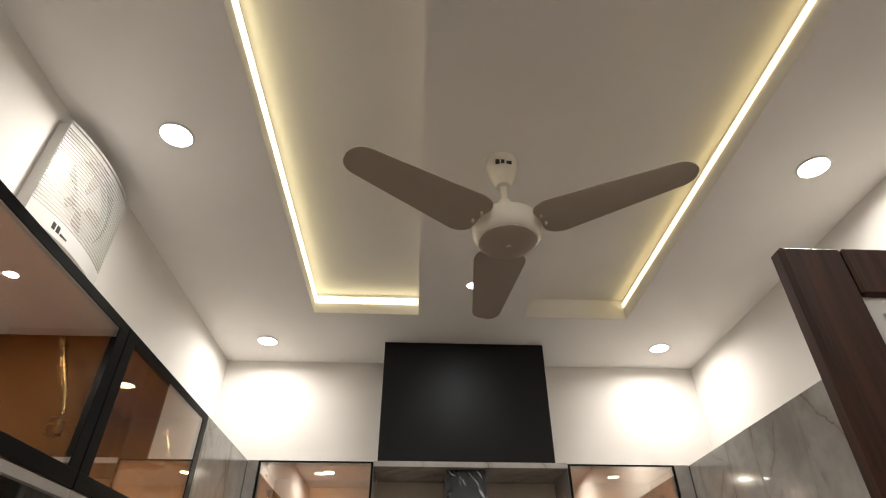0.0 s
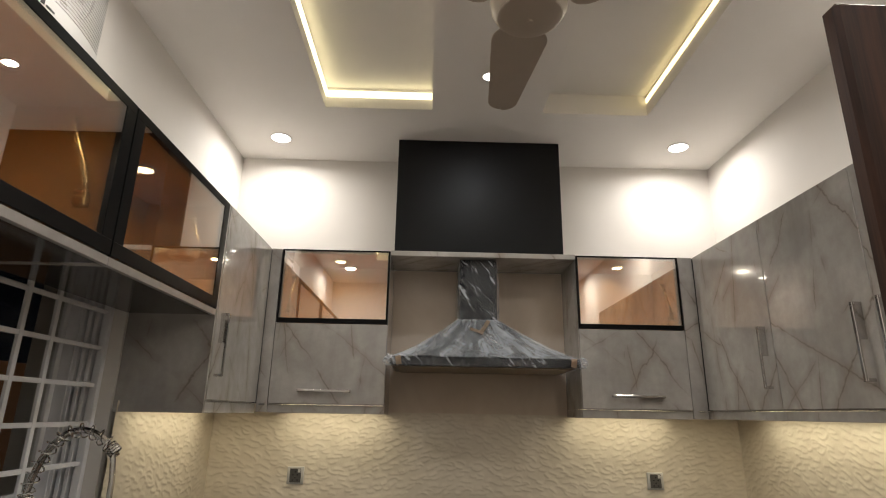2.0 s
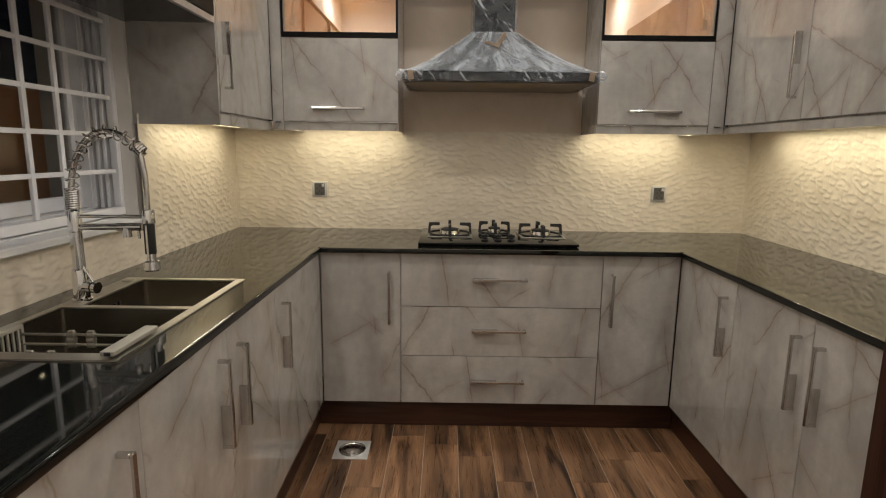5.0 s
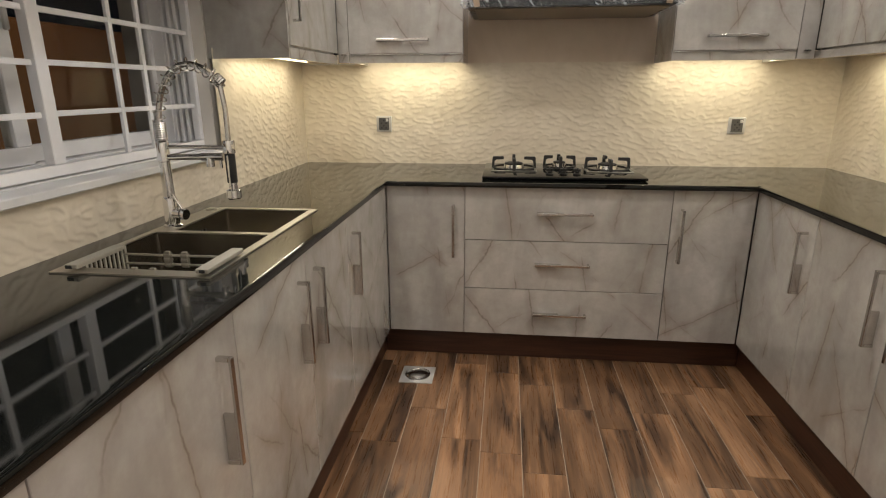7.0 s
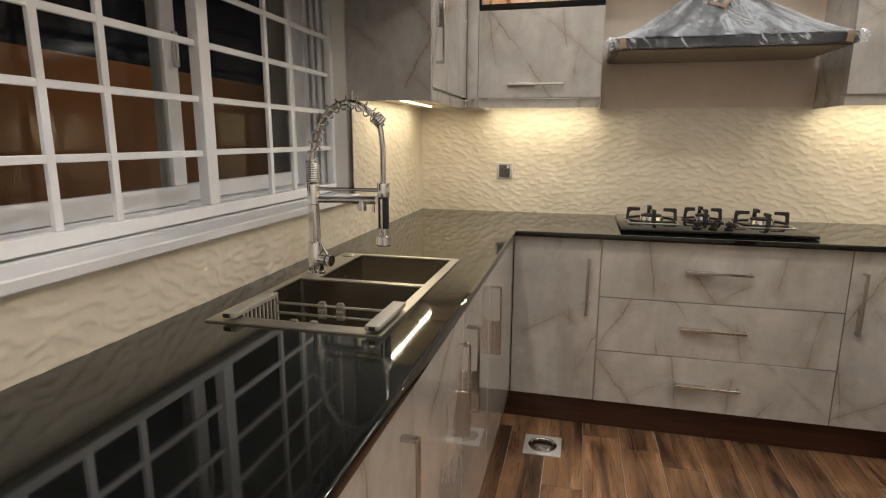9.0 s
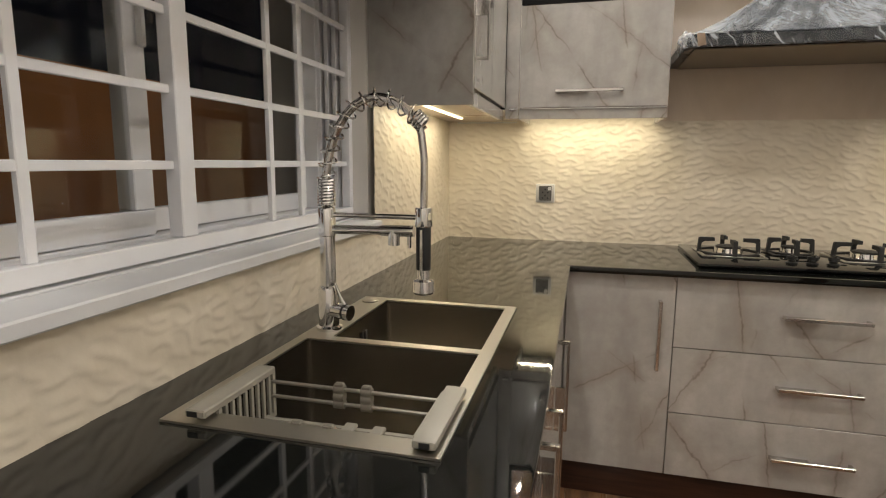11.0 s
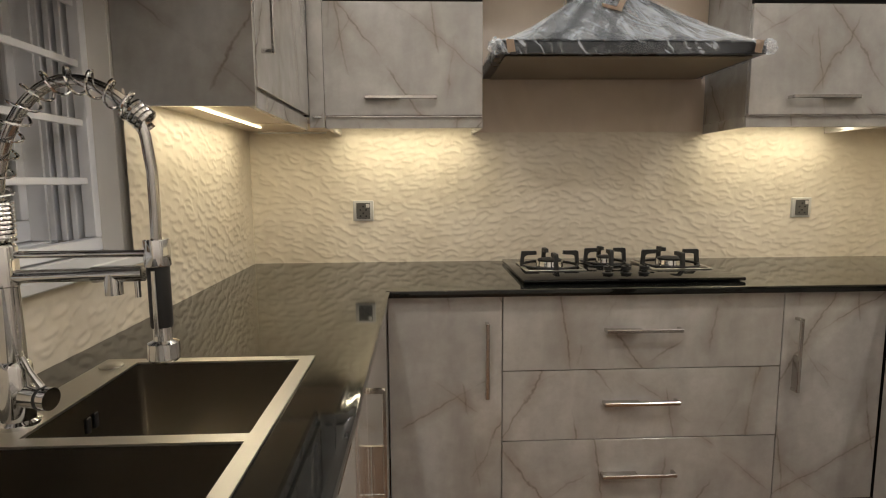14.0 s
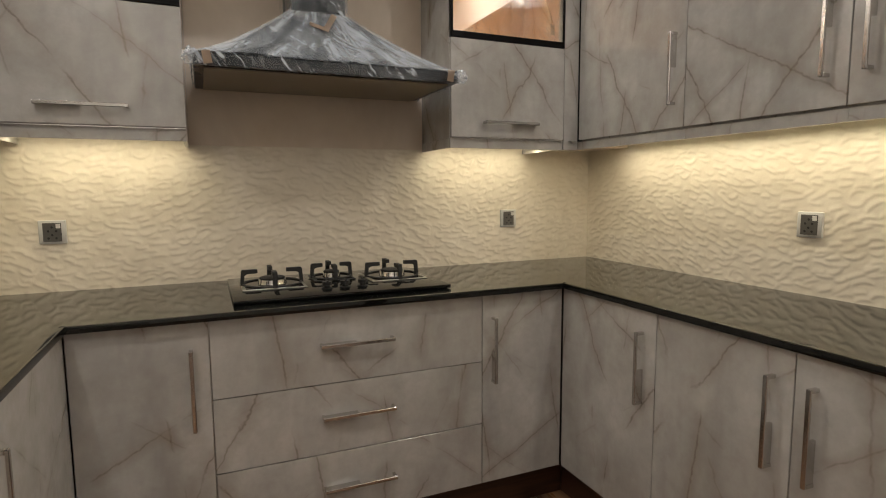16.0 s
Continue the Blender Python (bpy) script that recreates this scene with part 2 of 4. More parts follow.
M_BLACKFRAME = plain("black_aluminium", (0.006, 0.0055, 0.0055), 0.34, 0.0, 0.1, 50, 0.03)
M_BLACKFRAME.node_tree.nodes["Principled BSDF"].inputs["Specular IOR Level"].default_value = 0.10
M_ORANGE = dark_wood("cabinet_lining", (0.57, 0.31, 0.115), (0.65, 0.37, 0.145), (3, 3, 3), 0.5)
M_NICHE = dark_wood("beige_laminate", (0.66, 0.55, 0.445), (0.74, 0.63, 0.52), (2.6, 2.6, 1.8), 0.38)
M_ALU = plain("edge_trim", (0.48, 0.46, 0.44), 0.35, 0.4)
M_WHITEMETAL = plain("white_powder_coat", (0.84, 0.84, 0.86), 0.38, 0.0, 0.06, 14)
M_SILL = plain("white_sill", (0.70, 0.70, 0.71), 0.45, 0.0, 0.1, 9)
M_PANE = pane_glass("window_glass", (0.86, 0.86, 0.84), 0.030, 0.10)
M_BRONZE = pane_glass("bronze_glass", (0.94, 0.88, 0.74), 0.47)
M_FILM = film("wrapping_film", 0.36, 0.14, 0.78)
M_FILMTIGHT = film("stretched_film", 0.07, 0.55, 0.76)
M_HOOD = plain("hood_steel_dark", (0.020, 0.021, 0.023), 0.28, 0.3, 0.2, 20, 0.05)
M_HOODUNDER = plain("hood_filter", (0.26, 0.22, 0.17), 0.42, 0.3, 0.15, 30)
M_TAPE = plain("brown_tape", (0.44, 0.33, 0.24), 0.45)
M_CREAM = plain("cream_enamel", (0.72, 0.67, 0.58), 0.25, 0.0, 0.05, 18, 0.01)
M_BLADE = plain("beige_enamel", (0.46, 0.40, 0.335), 0.35, 0.0, 0.06, 14, 0.01)
M_PLASTIC = plain("white_plastic", (0.60, 0.59, 0.57), 0.38, 0.0, 0.04, 20, 0.02)
M_GREYPL = plain("grey_plastic", (0.29, 0.27, 0.225), 0.45, 0.0, 0.08, 25)
M_SOCKET = plain("socket_face", (0.10, 0.095, 0.09), 0.30, 0.2)
M_SILVER = plain("silver_frame", (0.58, 0.57, 0.55), 0.36, 0.35)
M_RUBBER = plain("black_rubber", (0.012, 0.012, 0.012), 0.45)
M_INK = plain("dark_ink", (0.03, 0.03, 0.03), 0.5, bump=0)
M_OUTWALL = plain("outside_brown_wall", (0.55, 0.27, 0.12), 0.8, 0.0, 0.25, 3)
M_RENDER = plain("outside_render", (0.52, 0.50, 0.46), 0.85, 0.0, 0.15, 5)
M_BRASS = plain("brass_stay", (0.62, 0.46, 0.24), 0.28, 1.0, 0.06, 60, 0)
G_LENS = glow("downlight_lens", (1.0, 0.95, 0.88), 22.0)
G_PUCK = glow("puck_lens", (1.0, 0.88, 0.68), 16.0)
G_COVE = glow("cove_led", (1.0, 0.86, 0.50), 5.2)
G_COVEDIM = glow("cove_led_dim", (1.0, 0.80, 0.38), 4.2)
G_STRIP = glow("strip_led", (1.0, 0.86, 0.50), 5.0)
M_CLIP = plain("taupe_plastic", (0.17, 0.152, 0.122), 0.5)


# ---- mesh helpers ----
def box(bm, x0, x1, y0, y1, z0, z1, bev=0.0, seg=1):
    m = Matrix.Translation(((x0 + x1) / 2, (y0 + y1) / 2, (z0 + z1) / 2)) @ Matrix.Diagonal((x1 - x0, y1 - y0, z1 - z0, 1))
    g = bmesh.ops.create_cube(bm, size=1, matrix=m)["verts"]
    if bev:
        bmesh.ops.bevel(bm, geom=list({e for v in g for e in v.link_edges}), offset=bev, segments=seg, profile=0.5, affect="EDGES")
    return bm


def cyl(bm, p0, p1, r0, r1=None, seg=20):
    a, b = Vector(p0), Vector(p1)
    m = Matrix.Translation((a + b) / 2) @ (b - a).to_track_quat("Z", "Y").to_matrix().to_4x4()
    bmesh.ops.create_cone(bm, cap_ends=True, segments=seg, radius1=r0, radius2=r0 if r1 is None else r1, depth=(b - a).length, matrix=m)
    return bm


def lathe(bm, profile, m, seg=32):
    """Turns (radius, height) pairs about the local z of m."""
    rings = []
    for r, z in profile:
        rings.append([bm.verts.new(m @ Vector((r * math.cos(a), r * math.sin(a), z))) for a in (2 * math.pi * i / seg for i in range(seg))])
    for a, b in zip(rings, rings[1:]):
        for i in range(seg):
            bm.faces.new((a[i], a[(i + 1) % seg], b[(i + 1) % seg], b[i]))
    bm.faces.new(rings[0][::-1]), bm.faces.new(rings[-1])
    return bm


def tube(bm, pts, r, seg=10):
    """A round bar along a line of points; r may be one radius or one a point."""
    pts = [Vector(p) for p in pts]
    up, rings = None, []
    for i, p in enumerate(pts):
        d = (pts[min(i + 1, len(pts) - 1)] - pts[max(i - 1, 0)]).normalized()
        if up is None:
            up = d.orthogonal().normalized()
        up = (up - d * up.dot(d)).normalized()
        s = d.cross(up)
        k = r[i] if isinstance(r, (list, tuple)) else r
        rings.append([bm.verts.new(p + (up * math.cos(a) + s * math.sin(a)) * k) for a in (2 * math.pi * j / seg for j in range(seg))])
    for a, b in zip(rings, rings[1:]):
        for i in range(seg):
            bm.faces.new((a[i], a[(i + 1) % seg], b[(i + 1) % seg], b[i]))
    bm.faces.new(rings[0][::-1]), bm.faces.new(rings[-1])
    return bm


def prism(bm, poly, to3, a, b):
    """Extrudes an outline; to3(u, v, w) places it."""
    lo = [bm.verts.new(to3(u, v, a)) for u, v in poly]
    hi = [bm.verts.new(to3(u, v, b)) for u, v in poly]
    n = len(poly)
    for i in range(n):
        bm.faces.new((lo[i], lo[(i + 1) % n], hi[(i + 1) % n], hi[i]))
    bm.faces.new(lo[::-1]), bm.faces.new(hi)
    return bm


def world_at(ob):
    p = Vector((0, 0, 0))
    while ob:
        p += ob.location
        ob = ob.parent
    return p


def part(name, bm, material, parent=None, label="", smooth=35):
    """Links a bmesh given in world places as one mesh, under a thing or a part."""
    me = bpy.data.meshes.new(name)
    bmesh.ops.recalc_face_normals(bm, faces=bm.faces)
    bmesh.ops.translate(bm, verts=bm.verts, vec=-world_at(parent))
    bm.to_mesh(me), bm.free()
    me.materials.append(material)
    me.polygons.foreach_set("use_smooth", [True] * len(me.polygons))
    me.set_sharp_from_angle(angle=radians(smooth))
    ob = new(name, me)
    ob.parent = parent
    return tagged(ob, label)


def B():
    return bmesh.new()


def thing(name, at, label, category, group="", kind=""):
    ob = new(name)
    ob.location = at
    ob.empty_display_size = 0.05
    return tagged(ob, label, category, group, kind)


def solid(name, bm, material, label, category, kind="", group=""):
    return tagged(part(name, bm, material), label, category, group, kind)


# ---- setting ----
XW, XE, YN, YS = -0.985, 1.905, 3.622, -0.45   # plaster faces
TXW, TXE, TYN = -0.962, 1.889, 3.606           # tile faces
WIN = (1.10, 2.622, 1.054, 2.06)               # window opening: y0, y1, z0, z1
TRAY_Y = (0.60, 2.990)

b = B()
box(b, XW - 0.35, XE + 0.2, YS - 0.15, YN + 0.2, -0.12, -0.0025)
floor = solid("floor", b, M_GROUT, "wood-effect tiled kitchen floor with pale grout lines", "floor", "structure")

b = B()
box(b, XW - 0.35, XE + 0.2, YN, YN + 0.15, -0.1, 3.2)
solid("wall_north", b, M_WALL, "white painted plaster wall behind the hob", "wall", "structure")
b = B()
box(b, XW - 0.35, XE + 0.2, YS - 0.15, YS, -0.1, 3.2)
solid("wall_south", b, M_WALL, "plain white painted plaster wall", "wall", "structure")
b = B()
box(b, XE, XE + 0.15, YS, YN, -0.1, 3.2)
solid("wall_east", b, M_WALL, "white painted plaster wall above the cabinets", "wall", "structure")
b = B()
for y0, y1, z0, z1 in ((YS, WIN[0], -0.1, 3.2), (WIN[1], YN, -0.1, 3.2), (WIN[0], WIN[1], -0.1, WIN[2]), (WIN[0], WIN[1], WIN[3], 3.2)):
    box(b, XW - 0.34, XW, y0, y1, z0, z1)
solid("wall_west", b, M_WALL, "white painted plaster wall with a window opening", "wall", "structure")

# ceiling with two sunk trays beside a flat middle band
b = B()
x0, x1, x2, x3 = -0.372, 0.176, 0.742, 1.289
for a in ((XW, x0, YS, YN), (x3, XE, YS, YN), (x0, x3, TRAY_Y[1], YN), (x0, x3, YS, TRAY_Y[0]), (x1, x2, TRAY_Y[0], TRAY_Y[1])):
    box(b, *a, CEIL, CEIL + 0.12)
box(b, XW, XE, YS, YN, CEIL + 0.115, CEIL + 0.2)
solid("ceiling", b, M_CEIL, "white gypsum ceiling with two sunk light trays", "ceiling", "structure")


def cove(x0, x1, y0, y1, low=0.060, high=0.094, mat=None):
    b = B()
    box(b, x0, x1, y0, y1, CEIL + low, CEIL + high)
    solid("cove_light", b, mat or G_COVE, "glowing warm LED strip in the ceiling tray", "cove light", group="tray lights")


cove(x0, x0 + 0.006, TRAY_Y[0] + 0.01, TRAY_Y[1] - 0.008)
cove(x0 + 0.01, x1 - 0.004, TRAY_Y[1] - 0.006, TRAY_Y[1])
cove(x3 - 0.006, x3, TRAY_Y[0] + 0.01, TRAY_Y[1] - 0.008, 0.070, 0.094, G_COVEDIM)


def relief(name, width, z0, z1, to3, keep=lambda u, v: True, step=0.004, seed=1, amp=0.0027):
    """A tiled wall face of overlapping chipped leaves: each rises to a short crooked lower edge and drops."""
    rng = np.random.RandomState(seed)
    nu, nv = int(width / step) + 1, int((z1 - z0) / step) + 1
    u, v = np.meshgrid(np.linspace(0, width, nu), np.linspace(0, z1 - z0, nv), indexing="ij")
    h = np.zeros(u.shape)
    cu, cv = 0.066, 0.0235
    for a in range(int(width / cu) + 2):
        for c in range(int((z1 - z0) / cv) + 2):
            pu, pv = (a + 0.5 * (c % 2) + 0.7 * (rng.rand() - 0.5)) * cu, (c + 0.8 * (rng.rand() - 0.5)) * cv
            lean = 0.32 * math.sin(pu * 4.1 + pv * 3.1 + seed) + 0.20 * rng.randn()
            ln, wd = 0.022 + 0.018 * rng.rand(), 0.014 + 0.007 * rng.rand()
            bend, tall = 9 * rng.randn(), 0.65 + 0.35 * rng.rand()
            i0, i1 = max(0, int((pu - 0.04) / step)), min(nu, int((pu + 0.04) / step) + 1)
            j0, j1 = max(0, int((pv - 0.03) / step)), min(nv, int((pv + 0.04) / step) + 1)
            if i1 <= i0 or j1 <= j0:
                continue
            x, y = u[i0:i1, j0:j1] - pu, v[i0:i1, j0:j1] - pv
            p, q = x * math.cos(lean) + y * math.sin(lean), y * math.cos(lean) - x * math.sin(lean)
            q = q + bend * p * p
            up = np.where(q > 0, 1 - q / wd, 1 + q / 0.0052)
            k = tall * np.clip(up, 0, 1) * np.clip(1.25 * (1 - (p / ln) ** 2), 0, 1)
            h[i0:i1, j0:j1] = np.maximum(h[i0:i1, j0:j1], k)
    h = amp * h
    verts = [to3(a, z0 + c, k) for a, c, k in zip(u.ravel(), v.ravel(), h.ravel())]
    faces = []
    for i in range(nu - 1):
        for j in range(nv - 1):
            if keep(u[i, j] + step / 2, z0 + v[i, j] + step / 2):
                k = i * nv + j
                faces.append((k, k + nv, k + nv + 1, k + 1))
    me = bpy.data.meshes.new(name)
    me.from_pydata(verts, [], faces)
    me.materials.append(M_TILE)
    me.polygons.foreach_set("use_smooth", [True] * len(me.polygons))
    return tagged(new(name, me), "cream wall tiles with a chipped wavy leaf relief", "wall tiles", kind="structure")


relief("backsplash_north", TXE - TXW, 0.895, 1.60, lambda a, z, k: (TXW + a, TYN - k, z), seed=3, amp=0.0025)
relief("backsplash_west", TYN - 0.2, 0.895, 1.47, lambda a, z, k: (TXW + k, 0.2 + a, z),
       lambda a, z: z < WIN[2] - 0.006 or 0.2 + a > WIN[1] or 0.2 + a < WIN[0], seed=5, amp=0.0028)
relief("backsplash_east", TYN - 1.33, 0.895, 1.50, lambda a, z, k: (TXE - k, 1.33 + a, z), seed=7, amp=0.0022)

# ---- window ----
win = thing("window_1", (XW - 0.1, 1.86, WIN[2]), "white sliding window behind a white painted metal grille, dark night outside", "window", kind="structure")
GX = -1.048
b = B()
for y0, y1, z0, z1 in ((WIN[0], WIN[1], WIN[2] + 0.031, WIN[2] + 0.062), (WIN[0], WIN[1], WIN[3] - 0.03, WIN[3]), (WIN[0], WIN[0] + 0.03, WIN[2] + 0.063, WIN[3] - 0.031), (WIN[1] - 0.024, WIN[1], WIN[2] + 0.063, WIN[3] - 0.031)):
    box(b, GX - 0.014, GX + 0.014, y0, y1, z0, z1, 0.002)
part("grille_frame", b, M_WHITEMETAL, win)
b = B()
box(b, GX - 0.016, GX + 0.016, 1.836, 1.878, WIN[2] + 0.063, WIN[3] - 0.031, 0.002)
part("grille_post", b, M_WHITEMETAL, win)
for y in (1.262, 1.405, 1.550, 2.166, 2.311):
    b = B()
    box(b, GX - 0.006, GX + 0.006, y - 0.009, y + 0.009, WIN[2] + 0.062, WIN[3] - 0.03, 0.0015)
    part("grille_bar", b, M_WHITEMETAL, win)
for i in range(6):
    for y0, y1, z in ((WIN[0] + 0.03, 1.836, 1.250 + 0.135 * i), (1.878, WIN[1] - 0.024, 1.252 + 0.135 * i)):
        b = B()
        box(b, GX - 0.0045, GX + 0.0045, y0, y1, z - 0.008, z + 0.008, 0.0015)
        part("grille_bar", b, M_WHITEMETAL, win)
# aluminium frame and sliding sashes behind the grille
b = B()
FX = -1.17
for y0, y1, z0, z1 in ((WIN[0], WIN[1], WIN[2] + 0.02, WIN[2] + 0.055), (WIN[0], WIN[1], WIN[3] - 0.04, WIN[3]), (WIN[0], WIN[0] + 0.04, WIN[2] + 0.056, WIN[3] - 0.041), (WIN[1] - 0.03, WIN[1], WIN[2] + 0.056, WIN[3] - 0.041)):
    box(b, FX - 0.05, FX + 0.03, y0, y1, z0, z1, 0.002)
part("window_frame", b, M_WHITEMETAL, win)


def sash(x, y0, y1):
    b = B()
    z0, z1 = WIN[2] + 0.057, WIN[3] - 0.042
    for a in ((y0, y1, z0, z0 + 0.05), (y0, y1, z1 - 0.045, z1), (y0, y0 + 0.05, z0 + 0.051, z1 - 0.046), (y1 - 0.05, y1, z0 + 0.051, z1 - 0.046)):
        box(b, x - 0.012, x + 0.012, *a, 0.002)
    s = part("sash", b, M_WHITEMETAL, win)
    b = B()
    box(b, x - 0.002, x + 0.002, y0 + 0.048, y1 - 0.048, z0 + 0.048, z1 - 0.043)
    p = part("pane", b, M_PANE, s)
    p.visible_shadow = False
    return s


s1 = sash(FX + 0.012, 1.145, 1.898)
b = B()
box(b, FX + 0.024, FX + 0.038, 1.876, 1.891, 1.47, 1.56, 0.003)
part("sash_pull", b, M_PLASTIC, s1)
sash(FX - 0.026, 1.868, 2.618)
for x in (-1.082, -1.108, -1.134):
    b = B()
    box(b, x - 0.007, x + 0.007, WIN[1] - 0.026, WIN[1] + 0.004, WIN[2] + 0.056, WIN[3] - 0.041, 0.002)
    part("jamb_rib", b, M_WHITEMETAL, win)
b = B()
box(b, GX + 0.017, TXW + 0.028, WIN[0] - 0.03, WIN[1] - 0.002, WIN[2] - 0.002, WIN[2] + 0.022, 0.003)
box(b, GX - 0.05, GX + 0.016, WIN[0] + 0.003, WIN[1] - 0.003, WIN[2] - 0.006, WIN[2] + 0.026, 0.002)
part("window_sill", b, M_SILL, win)

# outside
b = B()
box(b, -60, XW - 0.36, -60, 60, -0.3, -0.2)
solid("ground", b, M_RENDER, "dark concrete ground outside at night", "ground", "structure")
b = B()
box(b, -3.3, -3.1, -4, 9, -0.2, 1.78, 0.01)
solid("boundary_wall", b, M_OUTWALL, "brown painted boundary wall outside the window", "wall", "structure")

# ---- worktop and plinths ----
CT = 0.90
LX, RX, BY = -0.367, 1.304, 2.992      # door faces of the base runs
CLX, CRX, CBY = -0.354, 1.286, 2.960   # worktop front edges
LEND, REND = 0.42, 1.346
SINK = (-0.870, -0.467, 1.567, 2.315)
T = 0.022
E1 = 0.014
worktop = thing("worktop", (0.46, 3.3, CT - T), "polished black granite worktop running round three walls", "worktop")


def slab(b, xs, ys, hole=False):
    """A stone slab; with a hole it is a ring of four flush strips sharing their corners."""
    n, m = len(xs), len(ys)
    g = {(i, j, k): b.verts.new((xs[i], ys[j], CT - T * k)) for i in range(n) for j in range(m) for k in (0, 1)}
    cells = {(i, j) for i in range(n - 1) for j in range(m - 1)} - ({(1, 1)} if hole else set())
    for i, j in cells:
        b.faces.new([g[i + a, j + c, 0] for a, c in ((0, 0), (1, 0), (1, 1), (0, 1))])
        b.faces.new([g[i + a, j + c, 1] for a, c in ((0, 0), (0, 1), (1, 1), (1, 0))])
        for di, dj, e, f in ((-1, 0, (0, 0), (0, 1)), (1, 0, (1, 1), (1, 0)), (0, -1, (1, 0), (0, 0)), (0, 1, (0, 1), (1, 1))):
            if (i + di, j + dj) not in cells:
                b.faces.new([g[i + e[0], j + e[1], 0], g[i + f[0], j + f[1], 0], g[i + f[0], j + f[1], 1], g[i + e[0], j + e[1], 1]])


def nosing(b, p, q, out):
    """Square polished front edge with slightly eased arrises."""
    p, q, o = Vector(p), Vector(q), Vector(out)
    prof = [(0, 0), (E1 - 0.0014, 0), (E1 - 0.0004, -0.0004), (E1, -0.0014), (E1, -T / 2), (E1, 0.0014 - T), (E1 - 0.0004, 0.0004 - T), (E1 - 0.0014, -T), (0, -T)]
    rows = [[b.verts.new(e + o * u + Vector((0, 0, CT + w))) for u, w in prof] for e in (p, q)]
    for i in range(8):
        b.faces.new((rows[0][i], rows[0][i + 1], rows[1][i + 1], rows[1][i]))


b = B()
slab(b, (TXW - 0.01, SINK[0] + 0.012, SINK[1] - 0.012, CLX - E1), (LEND, SINK[2] + 0.012, SINK[3] - 0.012, YN - 0.001), True)
nosing(b, (CLX - E1, LEND, 0), (CLX - E1, CBY + E1, 0), (1, 0, 0))
part("slab", b, M_GRANITE, worktop)
b = B()
slab(b, (CLX - E1, CRX + E1), (CBY + E1, YN - 0.001))
nosing(b, (CLX - E1, CBY + E1, 0), (CRX + E1, CBY + E1, 0), (0, -1, 0))
part("slab", b, M_GRANITE, worktop)
b = B()
slab(b, (CRX + E1, TXE + 0.01), (REND, YN - 0.001))
nosing(b, (CRX + E1, REND, 0), (CRX + E1, CBY + E1, 0), (-1, 0, 0))
part("slab", b, M_GRANITE, worktop)

for name, a in (("plinth_west", (LX - 0.06, LX - 0.03, LEND, BY + 0.04)), ("plinth_north", (LX - 0.03, RX + 0.035, BY + 0.04, BY + 0.06)), ("plinth_east", (RX + 0.035, RX + 0.06, REND, BY + 0.04))):
    b = B()
    box(b, *a, 0.0, 0.137, 0.002)
    solid(name, b, M_KICK, "dark reddish-brown wood-effect plinth under the cabinets", "plinth", "structure")


# ---- cabinet pieces ----
class Face:
    """A vertical front: u runs along it, w out of it into the room."""
    def __init__(self, axis, at, sign):
        self.axis, self.at, self.sign = axis, at, sign

    def p(self, u, w, z):
        d = self.at + self.sign * w
        return (u, d, z) if self.axis == "y" else (d, u, z)

    def box(self, b, u0, u1, w0, w1, z0, z1, bev=0.0):
        a, c = self.p(u0, w0, z0), self.p(u1, w1, z1)
        return box(b, *sorted((a[0], c[0])), *sorted((a[1], c[1])), z0, z1, bev)


NORTH = Face("y", BY, -1)
WEST = Face("x", LX, 1)
EAST = Face("x", RX, -1)
UNORTH = Face("y", 3.276, -1)
UWEST = Face("x", -0.648, 1)
UEAST = Face("x", 1.575, -1)
GAP = 0.0016


def pull(f, parent, u0, z0, u1, z1, plate):
    """Bar pull on two feet; one half is filled in by a thin plate back to the front."""
    b = B()
    upright = abs(z1 - z0) > abs(u1 - u0)
    if upright:
        f.box(b, u0 - 0.006, u0 + 0.006, 0.026, 0.034, z0, z1, 0.0015)
        for z in (z0, z1 - 0.010):
            f.box(b, u0 - 0.006, u0 + 0.006, 0.0, 0.027, z, z + 0.010, 0.001)
        m = (z0 + z1) / 2
        f.box(b, u0 - 0.004, u0 + 0.004, 0.001, 0.0275, *((z0 + 0.005, m - 0.005) if plate < 0 else (m + 0.005, z1 - 0.005)))
    else:
        f.box(b, u0, u1, 0.026, 0.034, z0 - 0.006, z0 + 0.006, 0.0015)
        for u in (u0, u1 - 0.010):
            f.box(b, u, u + 0.010, 0.0, 0.027, z0 - 0.006, z0 + 0.006, 0.001)
        m = (u0 + u1) / 2
        f.box(b, *((u0 + 0.005, m - 0.005) if plate < 0 else (m + 0.005, u1 - 0.005)), 0.001, 0.0275, z0 - 0.004, z0 + 0.004)
    return part("handle", b, M_HANDLE, parent, "satin chrome bar handle")


def door(f, parent, name, u0, u1, z0, z1, mat=None):
    b = B()
    f.box(b, u0 + GAP, u1 - GAP, -0.018, 0.0, z0 + GAP, z1 - GAP, 0.0012)
    return part(name, b, mat or M_MARBLE, parent)


